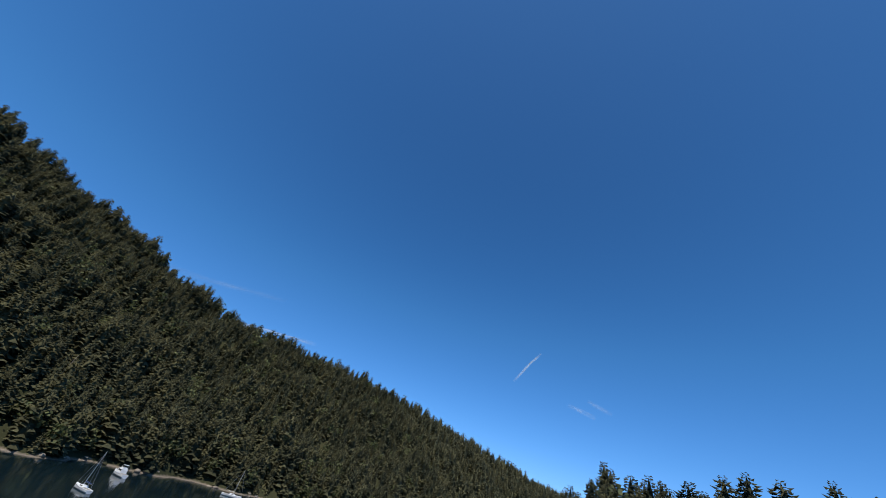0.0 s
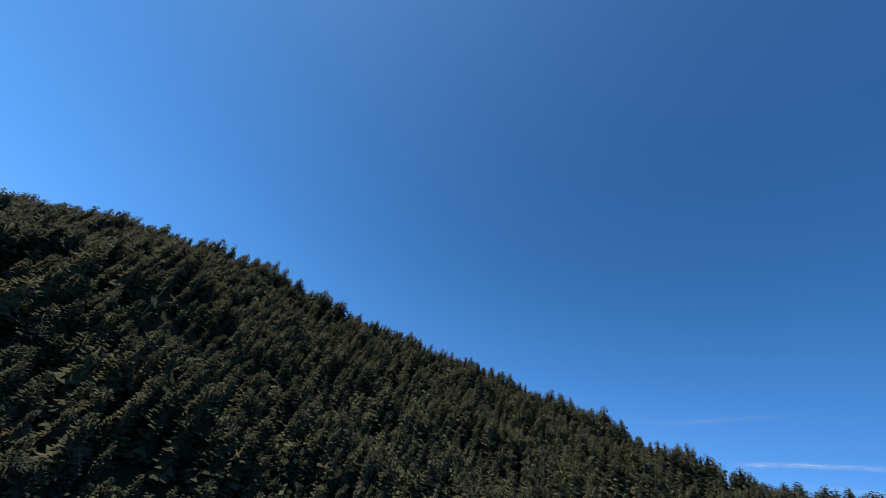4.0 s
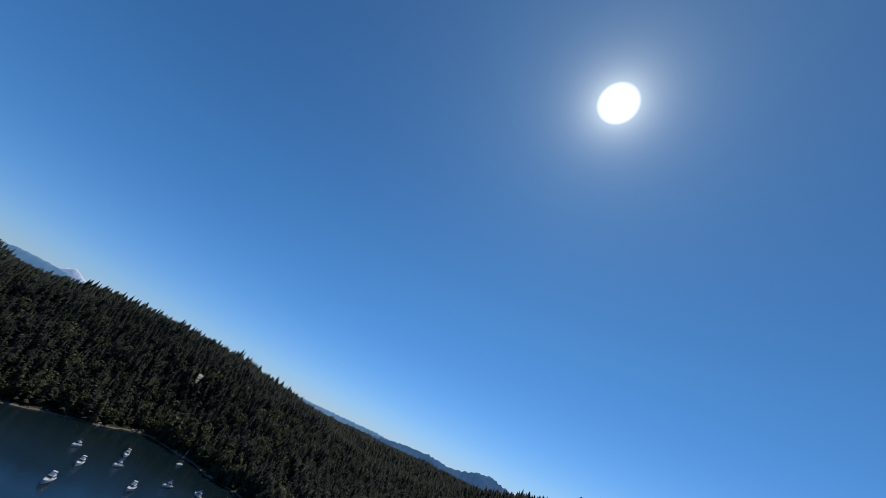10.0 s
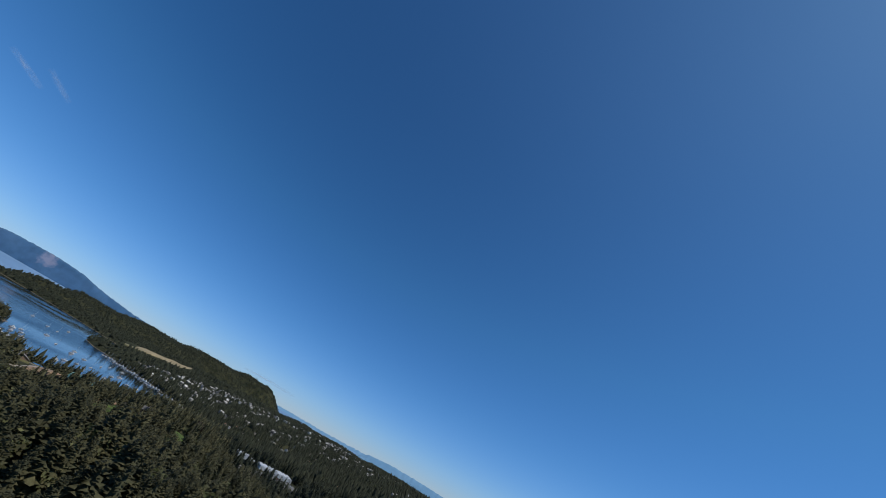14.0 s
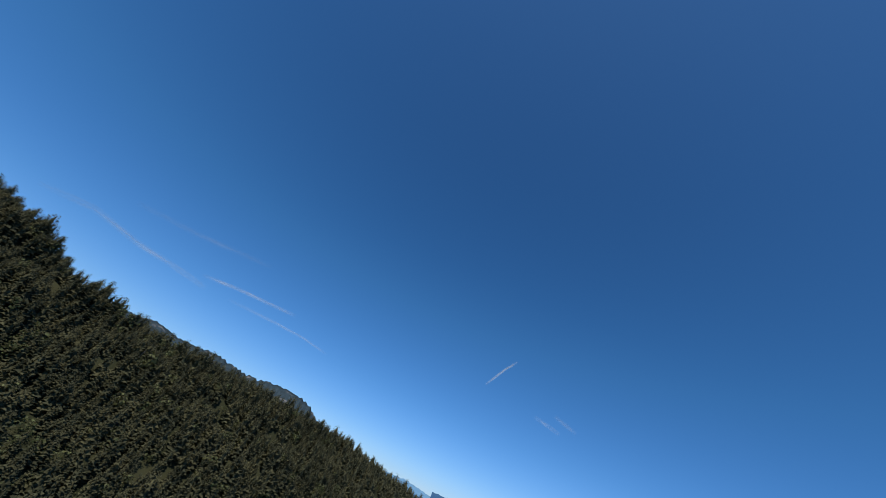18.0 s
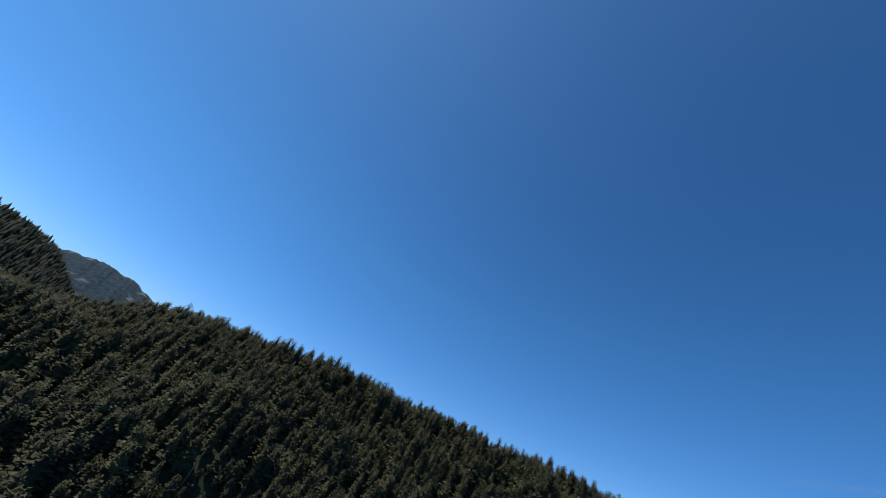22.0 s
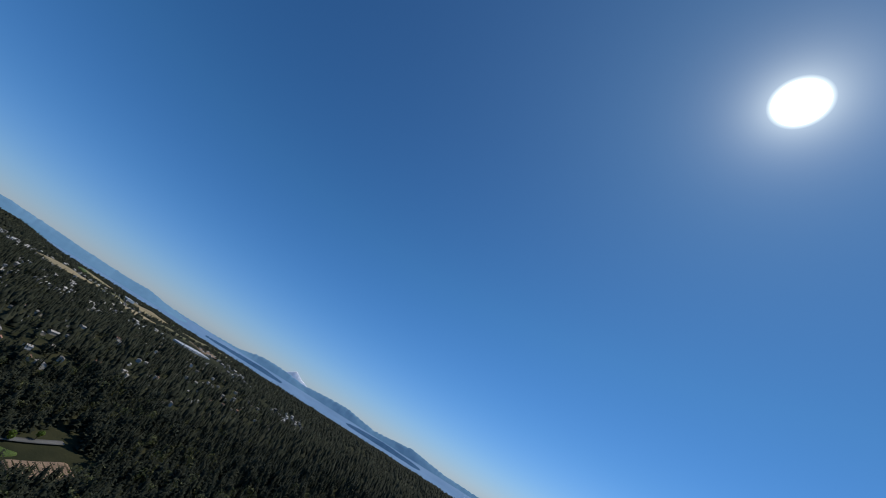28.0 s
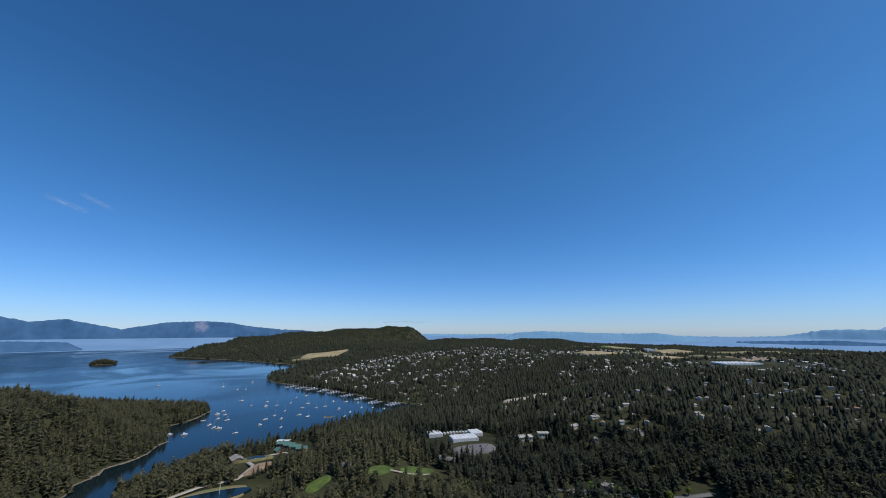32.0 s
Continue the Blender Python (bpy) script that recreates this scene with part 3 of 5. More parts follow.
FIELDS = [(x + d * c, y + d * k, rx, ry, turn, n % 3) for x, y, rx, ry, turn, step in ((2000, 950, 95, 80, -35, 240), (2150, 1380, 90, 75, -35, 215), (1750, 1650, 90, 70, -35, 230), (2350, 690, 85, 60, -50, 210), (2650, 1150, 80, 70, -30, 200), (1850, 2150, 80, 60, -20, 200))
          for c, k in ((math.cos(radians(turn)), math.sin(radians(turn))),) for n, d in enumerate((-step, 0, step))]
CLEAR += [(x - 25, y - 20, rx * 1.12, ry * 1.3, turn) for x, y, rx, ry, turn, _ in FIELDS]
VILLAGE = [(315, 1090, 110, 260, 25), (430, 830, 130, 90, 0), (560, 1000, 200, 120, 10), (790, 1080, 260, 140, 20), (900, 1500, 330, 200, 10), (1150, 1250, 260, 160, 0), (480, 1380, 200, 160, 20)]
SUBURB = [(900, 620, 300, 190, 20), (760, 290, 260, 120, 10), (1350, 560, 260, 160, 0), (1000, 180, 200, 90, 0), (1500, 1150, 330, 200, 0), (500, 420, 110, 60, -30), (720, 180, 90, 50, 0), (960, 780, 120, 120, 0),
          (420, 560, 110, 50, -20), (450, 345, 80, 45, 0), (1000, 390, 160, 90, 0)]
LOWLAND = [(560, 420, 260, 200, 0), (1700, 1300, 1500, 1000, 30), (900, 500, 500, 420, 0), (800, 1300, 620, 620, 0)]


def within(px, py, zones):
    out = np.zeros(np.shape(px), bool)
    for cx, cy, rx, ry, turn in zones:
        c, s = math.cos(radians(turn)), math.sin(radians(turn))
        dx, dy = px - cx, py - cy
        out |= ((dx * c + dy * s) / rx) ** 2 + ((dy * c - dx * s) / ry) ** 2 < 1
    return out


def fir(boughs, seed, girth=0.19, spray=0.24, core=5):
    """A fir of height 1: a slim dark core set all round with drooping, pointed boughs, ragged towards the tip."""
    r = np.random.default_rng(seed)
    v, f = [], []
    lobe, bend = r.uniform(0, 6.28, 3), r.uniform(-0.02, 0.02, 2)
    for z, w in ((0.03, 0.34), (0.25, 0.54), (0.62, 0.32)):
        v += [(girth * w * r.uniform(0.8, 1.2) * math.cos(6.283 * k / core), girth * w * r.uniform(0.8, 1.2) * math.sin(6.283 * k / core), z + r.uniform(-0.04, 0.04)) for k in range(core)]
    v.append((bend[0], bend[1], 0.95))
    for q in (0, core):
        for k in range(core):
            a, b = q + k, q + (k + 1) % core
            f += [(a, b, b + core), (a, b + core, a + core)]
    f += [(2 * core + k, 2 * core + (k + 1) % core, 3 * core) for k in range(core)]
    for n in range(boughs):
        z = 0.06 + 0.91 * ((n + r.uniform()) / boughs) ** 1.12
        a = n * 2.39996 + r.uniform(-0.5, 0.5)
        full = girth * min(1.0, 0.55 + 2.2 * z) * max(1.0 - z, 0.0) ** 0.52 / 0.9 + 0.004
        full *= 1 + 0.17 * math.sin(2 * a + lobe[0] + 6 * z) + 0.15 * math.sin(21 * z + lobe[1]) + 0.1 * math.sin(3 * a + lobe[2] - 17 * z)
        le, wd = full * r.uniform(0.8, 1.2), spray * (0.3 * girth + 0.7 * full) * r.uniform(0.7, 1.35)
        drop = le * (r.uniform(0.1, 0.55) - 0.5 * z)
        c, d = math.cos(a), math.sin(a)
        x0, y0 = bend[0] * z, bend[1] * z
        m = len(v)
        v += [(x0 + 0.35 * le * c, y0 + 0.35 * le * d, z + 0.025 * (1 - z)), (x0 + 0.66 * le * c - wd * d, y0 + 0.66 * le * d + wd * c, z - 0.6 * drop - 0.45 * wd),
              (x0 + le * c, y0 + le * d, z - drop), (x0 + 0.66 * le * c + wd * d, y0 + 0.66 * le * d - wd * c, z - 0.6 * drop - 0.45 * wd)]
        f += [(m, m + 1, m + 2), (m, m + 2, m + 3)]
    return np.array(v), np.array(f)


def far_fir(seed):
    """A fir far off: three broken tiers of boughs."""
    r = np.random.default_rng(seed)
    v, f = [], []
    for z0, z1, w in ((0.05, 0.62, 0.2), (0.32, 0.86, 0.165), (0.6, 1.0, 0.105)):
        n, m = len(v), 4
        off = r.uniform(0, 6.28)
        for k in range(m):
            a = off + 2 * math.pi * (k + r.uniform(-0.3, 0.3)) / m
            w2 = w * r.uniform(0.6, 1.35)
            v.append((w2 * math.cos(a), w2 * math.sin(a), z0 + r.uniform(-0.07, 0.07)))
        v.append((r.uniform(-0.02, 0.02), r.uniform(-0.02, 0.02), z1))
        f += [(n + k, n + (k + 1) % m, n + m) for k in range(m)]
    return np.array(v), np.array(f)


def leafy(seed, clumps=150):
    """A broad crown of height 1: limbs hidden in many small leaf sprays with gaps."""
    r = np.random.default_rng(seed)
    v, f = [], []
    lobes = [(r.uniform(-0.2, 0.2), r.uniform(-0.2, 0.2), r.uniform(0.45, 0.8), r.uniform(0.16, 0.26)) for _ in range(7)]
    for _ in range(clumps):
        cx, cy, cz, rad = lobes[r.integers(7)]
        d = r.normal(size=3)
        d /= np.linalg.norm(d)
        p = np.array([cx, cy, cz]) + d * rad * r.uniform(0.7, 1.05)
        u = np.cross(d, r.normal(size=3))
        u /= np.linalg.norm(u)
        w = np.cross(d, u)
        s = r.uniform(0.04, 0.068)
        n = len(v)
        v += [p + s * u, p + s * w * 0.8 + d * 0.02, p - s * u, p - s * w * 0.8 - d * 0.01]
        f += [(n, n + 1, n + 2), (n, n + 2, n + 3)]
    return np.array(v), np.array(f)


def spread(templates, pick, pos, tall, wide, turn):
    """Copies of templates, placed, turned and sized, as one pair of arrays."""
    vs, fs, at = [], [], 0
    for k, (v, f) in enumerate(templates):
        m = np.where(pick == k)[0]
        if not len(m):
            continue
        c, s = np.cos(turn[m])[:, None], np.sin(turn[m])[:, None]
        x = (v[None, :, 0] * c - v[None, :, 1] * s) * wide[m][:, None] + pos[m][:, None, 0]
        y = (v[None, :, 0] * s + v[None, :, 1] * c) * wide[m][:, None] + pos[m][:, None, 1]
        z = v[None, :, 2] * tall[m][:, None] + pos[m][:, None, 2]
        vs.append(np.stack([x, y, z], -1).reshape(-1, 3))
        fs.append((f[None] + (at + len(v) * np.arange(len(m)))[:, None, None]).reshape(-1, 3))
        at += len(m) * len(v)
    return np.concatenate(vs), np.concatenate(fs)


def scatter(x0, x1, y0, y1, step, jitter=0.62):
    x, y = np.meshgrid(np.arange(x0, x1, step), np.arange(y0, y1, step))
    x = (x + rng.uniform(-jitter, jitter, x.shape) * step).ravel()
    y = (y + rng.uniform(-jitter, jitter, y.shape) * step).ravel()
    return x, y


# where houses stand in the village and the suburbs, with a cleared lot about each
hx, hy = scatter(150, 1850, 80, 2000, 22, 0.45)
ok = (within(hx, hy, VILLAGE) & (rng.uniform(size=hx.shape) < 0.46) | (within(hx, hy, SUBURB) & (rng.uniform(size=hx.shape) < 0.62))) & (shore_distance(hx, hy) > 8) & ~within(hx, hy, CLEAR)
hx, hy = hx[ok], hy[ok]
order = np.argsort(np.hypot(hx, hy))
hx, hy = hx[order], hy[order]
hz = height(hx, hy)
lots = np.zeros((320, 360), bool)
for ox, oy in [(q, k) for q in range(-3, 3) for k in range(-4, 3)]:
    i, j = ((hx + ox * 5) / 6).astype(int), ((hy + oy * 5) / 6).astype(int)
    ok = (i >= 0) & (i < 320) & (j >= 0) & (j < 360) & (ox * ox + oy * oy < 5)
    lots[i[ok], j[ok]] = True


def wooded(x, y):
    d = shore_distance(x, y)
    ok = (d > 2.2) & ~within(x, y, CLEAR)
    thin = within(x, y, VILLAGE) & (rng.uniform(size=x.shape) > 0.84) | within(x, y, SUBURB) & (rng.uniform(size=x.shape) > 0.86)
    thin |= (x < -860) & (y < 330)
    ok &= ~thin
    i, j = np.clip(x / 6, 0, 319).astype(int), np.clip(y / 6, 0, 359).astype(int)
    ok &= ~lots[i, j]
    x, y, d = x[ok], y[ok], d[ok]
    return np.stack([x, y, height(x, y) - 0.4], -1), d


# nearest wood: firs round the water under the flight, each bough built
NEAR_FIRS = [fir(170, s, 0.22, 0.27) for s in (1, 2, 3, 4, 31, 32)]
MID_FIRS = [fir(24, s, 0.22, 0.52, 4) for s in (5, 6, 7, 8, 33, 34)]
WEST_FIRS = [fir(72, s, 0.235, 0.38, 4) for s in (41, 42, 43, 44, 45, 46)]
FAR_FIRS = [far_fir(s) for s in (9, 10, 11, 12, 35, 36)]
LEAFY = [leafy(s, 72) for s in (13, 14, 15)]
FAR_LEAFY = [leafy(s, 32) for s in (16, 17)]


def tree_sizes(p, d, tall):
    n = len(p)
    t = tall * np.where(rng.uniform(size=n) < 0.14, rng.uniform(1.08, 1.26, n), rng.uniform(0.68, 1.08, n)) * (1 + 0.14 * rough(p[:, 0], p[:, 1], 60))
    t = t * np.where(within(p[:, 0], p[:, 1], LOWLAND), 0.95, 1.0)
    t = t * np.where(within(p[:, 0], p[:, 1], VILLAGE), 0.8, 1.0)
    return t, np.maximum(t, 9) * rng.uniform(0.8, 1.3, n), rng.uniform(0, 6.28, n)


x, y = scatter(-470, 470, -420, 330, 6.3)
p, d = wooded(x, y)
reach = np.hypot(p[:, 0] - 20, p[:, 1])
shore_leaf = rng.uniform(size=len(p)) < np.where(d < 22, 0.38, 0.11) * np.where((p[:, 0] > 0) | (d > 22), 1.0, 0.35)
near = reach < 215
singles = near & ~shore_leaf & (reach < 196)
order = np.where(singles)[0]
order = order[np.argsort(reach[order])][:300]
singles[:] = False
singles[order] = True


def stuff(name, templates, p, t, w, turn, material, label):
    if not len(p):
        return
    v, f = spread(templates, rng.integers(0, len(templates), len(p)), p, t, w, turn)
    tagged(from_arrays(name, v, f, material), label, "forest", kind="stuff")


t, w, turn = tree_sizes(p, d, 18.5)
m = near & ~singles & ~shore_leaf
stuff("fir_wood", NEAR_FIRS, p[m], t[m], w[m], turn[m], FIR, "dense dark green firs on the slopes round the inlet")
olive = (p[:, 0] < 60) | (p[:, 0] < 190) & (p[:, 1] > 180)
m = ~near & ~shore_leaf & olive
stuff("fir_wood", WEST_FIRS, p[m], t[m], w[m], turn[m], FIR, "dense olive green firs on the steep hillsides")
m = ~near & ~shore_leaf & ~olive
stuff("fir_wood", MID_FIRS, p[m], t[m], w[m], turn[m], FIR_DARK, "dense dark firs on the low land east of the inlet")
m = shore_leaf
stuff("leafy_wood", LEAFY, p[m], t[m] * 0.76, w[m] * 0.8, turn[m], LEAF, "pale green broadleaf trees along the shore")
x, y = scatter(-330, 330, -330, 260, 6.4)
u, du = wooded(x, y)
near_low = np.hypot(u[:, 0] - 20, u[:, 1]) < 320
u, du = u[near_low], du[near_low]
low = rng.uniform(3.0, 6.0, len(u))
stuff("undergrowth", [leafy(s, 14) for s in (51, 52, 53)], u, low, low * rng.uniform(1.3, 2.0, len(u)), rng.uniform(0, 6.28, len(u)), LEAF, "low shrubs and saplings under the firs")
fx, fy = scatter(-260, 420, -190, 330, 4.4)
fd = shore_distance(fx, fy)
m = (fd > 1.2) & (fd < 13) & ~within(fx, fy, CLEAR)
fringe = np.stack([fx[m], fy[m], height(fx[m], fy[m]) - 0.4], -1)
tall = rng.uniform(7, 19, len(fringe))
broad = rng.uniform(size=len(fringe)) < 0.3
turns = rng.uniform(0, 6.28, len(fringe))
stuff("fir_wood", WEST_FIRS, fringe[~broad], tall[~broad], tall[~broad] * rng.uniform(0.8, 1.2, (~broad).sum()), turns[~broad], FIR, "uneven firs crowding the water's edge")
stuff("leafy_wood", LEAFY, fringe[broad], tall[broad] * 0.7, tall[broad] * 0.75, turns[broad], LEAF, "pale green broadleaf trees hanging over the water's edge")
single_trees = [(p[k], t[k], w[k], turn[k], int(k)) for k in order]

x, y = scatter(-800, 1050, -940, 1150, 7.2)
m = (np.abs(x) > 470) | (y < -420) | (y > 330)
p, d = wooded(x[m], y[m])
t, w, turn = tree_sizes(p, d, 16.5)
leaf = rng.uniform(size=len(p)) < 0.06 + 0.08 * within(p[:, 0], p[:, 1], SUBURB)
close = (np.hypot(p[:, 0], p[:, 1]) < 560)
m = ~leaf & (p[:, 0] < 0) & (p[:, 0] > -420) & (p[:, 1] > 320) & (p[:, 1] < 950)
stuff("fir_wood", MID_FIRS, p[m], t[m], w[m] * 1.2, turn[m], FIR, "dark green firs on the headland west of the inlet")
done = m
x, y = scatter(-420, 0, 325, 950, 7.0)
extra, d = wooded(x, y)
te, we, turn_e = tree_sizes(extra, d, 14.5)
stuff("fir_wood", MID_FIRS, extra, te, we * 1.25, turn_e, FIR, "younger olive green firs filling the headland wood")
m = close & ~leaf & ~done & (p[:, 0] > 190)
stuff("fir_wood", MID_FIRS, p[m], t[m], w[m], turn[m], FIR_DARK, "dense dark green firs round the gardens")
m = close & ~leaf & ~done & (p[:, 0] <= 190)
stuff("fir_wood", MID_FIRS, p[m], t[m], w[m], turn[m], FIR, "dense green firs on the hillsides")
m = ~close & ~leaf & ~done
stuff("fir_wood", FAR_FIRS, p[m], t[m], w[m] * 1.1, turn[m], FIR_DARK, "dark green fir forest farther off")
stuff("leafy_wood", FAR_LEAFY, p[leaf], t[leaf] * 0.6, w[leaf] * 0.75, turn[leaf], LEAF, "scattered broadleaf trees among the firs")
x, y = scatter(-2600, 3500, -2300, 4500, 21)
m = ((x < -1000) | (x > 1050) | (y < -1000) | (y > 1150)) & (np.hypot(x, y) < 4450)
p, d = wooded(x[m], y[m])
t, w, turn = tree_sizes(p, d, 15)
stuff("far_wood", FAR_FIRS, p, t, w * 2.35, turn, FIR_DARK, "dark far forest across the lowland and hills")
x, y = scatter(200, 1900, 1150, 2000, 11)
m = within(x, y, VILLAGE + SUBURB) & (rng.uniform(size=x.shape) < 0.62)
p, d = wooded(x[m], y[m])
t, w, turn = tree_sizes(p, d, 14)
stuff("far_wood", FAR_FIRS, p, t, w * 1.2, turn, FIR_DARK, "dark firs and garden trees between the village houses")
x, y = scatter(-700, -580, 2240, 2330, 7)
p, d = wooded(x, y)
t, w, turn = tree_sizes(p, d, 13)
stuff("far_wood", MID_FIRS, p, t, w * 1.3, turn, FIR, "low firs covering the small island")

# the nearest firs, each a tree of its own
fir_kinds = []
for s in (1, 2, 3, 4):
    tree = thing("fir_tree", Matrix(), "tall dark green fir on the steep bank of the inlet", "tree", "firs by the water")
    bm = bmesh.new()
    tube(bm, (0, 0, -0.03), (0, 0, 0.9), 0.016, 0.003, 6)
    part("trunk", bm, BARK, tree)
    crown = from_arrays("crown", *fir(430, 20 + s, 0.22, 0.18, 7), FIR, tree)
    fir_kinds.append(tree)
for n, (q, tall, wide, turn_, k) in enumerate(single_trees):
    m = Matrix.LocRotScale(q, Euler((rng.uniform(-0.03, 0.03), rng.uniform(-0.03, 0.03), turn_)), (wide, wide, tall))
    if n < 4:
        fir_kinds[n].matrix_basis = m
    else:
        src = fir_kinds[k % 4]
        made = copy_thing(src, Matrix())
        made.matrix_basis = m

# ---- laid surfaces: fields, lawns, yards, paths ----
def at_ground(x, y):
    return float(height(np.array([x]), np.array([y]))[0])


def drape(name, cx, cy, rx, ry, turn, material, label, category, square=2.0, lift=None, kind="structure"):
    """A patch that follows the ground, of oval (square 2) to nearly square (8) outline, with an uneven edge."""
    lift = lift or 0.85 + 0.0014 * math.hypot(cx, cy)
    rows, n = 9, 40
    a = np.linspace(0, 2 * np.pi, n, endpoint=False)
    c, s = np.cos(a), np.sin(a)
    edge = (np.abs(c) ** square + np.abs(s) ** square) ** (-1 / square)
    if square < 4:
        edge = edge * (1 + 0.07 * np.sin(3 * a + cx) + 0.05 * np.sin(5 * a + cy))
    k = np.linspace(0, 1, rows)[:, None]
    u, w = k * rx * edge * c, k * ry * edge * s
    ct, st = math.cos(radians(turn)), math.sin(radians(turn))
    x, y = cx + u * ct - w * st, cy + u * st + w * ct
    z = height(x, y) + lift
    z[-1] -= lift + 0.5
    x[-1], y[-1] = x[-2] + (x[-1] - x[-2]) * 0.2, y[-2] + (y[-1] - y[-2]) * 0.2
    v = np.stack([x, y, z], -1).reshape(-1, 3)
    i = np.arange(rows * n).reshape(rows, n)
    f = np.stack([i[:-1], i[1:], np.roll(i[1:], -1, 1), np.roll(i[:-1], -1, 1)], -1).reshape(-1, 4)
    return tagged(from_arrays(name, v, f, material, smooth=True), label, category, kind=kind)


def strip(name, points, width, material, label, category, lift=0.5, kind="structure"):
    """A path or road of the given width along points, on the ground."""
    pts = np.array(points, float)
    seg = np.r_[0, np.cumsum(np.hypot(*np.diff(pts, axis=0).T))]
    u = np.linspace(0, seg[-1], max(6, int(seg[-1] / 6)))
    x, y = np.interp(u, seg, pts[:, 0]), np.interp(u, seg, pts[:, 1])
    tx, ty = np.gradient(x), np.gradient(y)
    n = np.hypot(tx, ty)
    nx, ny = -ty / n, tx / n
    rows = []
    for o, dz in ((-0.5, -0.6), (-0.49, 0), (0, 0.06), (0.49, 0), (0.5, -0.6)):
        xx, yy = x + o * width * nx, y + o * width * ny
        rows.append(np.stack([xx, yy, height(x, y) + lift + 0.75 + dz], -1))
    v = np.stack(rows)
    i = np.arange(5 * len(u)).reshape(5, -1)
    f = np.stack([i[:-1, :-1], i[:-1, 1:], i[1:, 1:], i[1:, :-1]], -1).reshape(-1, 4)
    return tagged(from_arrays(name, v.reshape(-1, 3), f, material), label, category, kind=kind)


drape("lawn", 72, 364, 14, 9, 35, LAWN, "bright mown lawn beside the garden path", "lawn")
drape("lawn", 128, 363, 16, 8, 20, LAWN, "mown lawn ringed by shrubs in the garden", "lawn")
drape("lawn", 166, 364, 21, 11, 0, LAWN, "mown lawn crossed by a pale path", "lawn")
drape("lawn", -14, 408, 38, 19, 8, BANK, "rough green bank round the pond", "lawn")
drape("lawn", 24, 500, 22, 13, 0, BANK, "rough grass round the small pond", "lawn")
drape("lawn", 312, 222, 34, 7, -28, LAWN, "green verge between the car park and the road", "lawn")
drape("soil", 26, 452, 17, 11, 40, SOIL, "bare reddish soil in the garden", "soil")
drape("soil", -16, 444, 12, 8, 10, SOIL, "bare reddish soil by the path", "soil")
drape("soil", 78, 394, 18, 8, 30, SOIL, "bare brown soil at the edge of the lawn", "soil")
drape("car_park", 246, 384, 28, 15, -12, ASPHALT, "grey asphalt car park beside the greenhouses", "car park", 6)
drape("car_park", 292, 178, 22, 11, -28, ASPHALT, "grey asphalt car park among the firs", "car park", 6)
drape("car_park", 292, 256, 26, 10, -50, ASPHALT, "grey asphalt car park under the trees", "car park", 6)
drape("planted_plot", 336, 186, 22, 13, -30, SOIL, "brown nursery plot with planted rows", "plot", 8)
drape("yard", 510, 615, 70, 16, 12, GRAVEL, "pale gravel yard among the trees", "yard", 4)
drape("beach", 246, 59, 23, 6, -74, SAND, "pale sandy beach at the head of the inlet", "beach")
drape("beach", 281, 28, 10, 3.5, -40, SAND, "small patch of sand under the trees", "beach")
for cx, cy, rx, ry, tn, mat_, lb in ((340, 2130, 120, 180, -20, DRYGRASS, "golden dry hay field on the hillside"), (1390, 1170, 110, 90, -20, DRYGRASS, "dry straw-coloured field among the houses"), (1580, 1130, 90, 85, -20, MEADOW, "straw and green pasture among the houses"), (1420, 890, 80, 70, -20, DRYGRASS, "dry mown field by the road"), (205, 1960, 50, 40, 0, MEADOW, "green and straw pasture above the shore"),
        (1640, 757, 170, 90, -20, MEADOW, "pasture beyond the big greenhouse"), (1500, 660, 70, 35, -20, SOIL, "bare brown field beside the greenhouse"), (1250, 2500, 240, 60, -10, DRYGRASS, "dry straw-coloured field"), (640, -420, 50, 18, 0, DRYGRASS, "small dry clearing on the wooded slope"), (462, -83, 10, 7, 0, SAND, "bare sandy bank in a clearing")):
    drape("field", cx, cy, rx, ry, tn, mat_, lb, "field", 3.5, lift=3.0 if math.hypot(cx, cy) > 1000 else 0.6)
for cx, cy, rx, ry, tn, n in FIELDS:
    drape("field", cx, cy, rx, ry, tn, (DRYGRASS, MEADOW, LAWN)[n], ("dry straw-coloured field between tree lines", "broad green and straw pasture", "irrigated green field")[n], "field", 3.5, lift=2.5)
strip("path", [(-72, 384), (-48, 416), (-20, 436), (8, 440), (22, 456), (16, 486)], 4.5, GRAVEL, "pale gravel garden path along the pond", "path", 0.7)
strip("path", [(18, 490), (42, 516), (58, 512), (58, 480)], 4.0, GRAVEL, "pale gravel lane between the green-roofed buildings", "path", 0.6)
strip("path", [(138, 362), (158, 356), (178, 356)], 2.2, GRAVEL, "pale path across the lawn", "path", 0.8)
strip("road", [(255, 300), (292, 266), (326, 232), (372, 206)], 6, ASPHALT, "grey asphalt drive along the verge", "road", 0.5)
strip("road", [(790, 690), (860, 770), (950, 850), (1040, 940), (1091, 998), (1280, 1120), (1432, 1294)], 12, ASPHALT, "grey country road through the houses", "road", 1.5)
strip("road", [(420, 985), (520, 960), (700, 940), (900, 960)], 9, ASPHALT, "grey street behind the waterfront", "road", 1.2)


def pond(cx, cy, rx, ry, label):
    z = at_ground(cx, cy) + 1.75
    bm = bmesh.new()
    loft(bm, [[(cx + k * rx * (1 + 0.12 * math.sin(3 * a)) * math.cos(a), cy + k * ry * (1 + 0.15 * math.sin(2 * a + 1)) * math.sin(a), z + dz) for a in np.linspace(0, 6.2832, 28, endpoint=False)] for k, dz in ((1.05, -2.0), (1.0, 0.0))])
    return tagged(part("pond", bm, WATER), label, "pond", kind="structure")


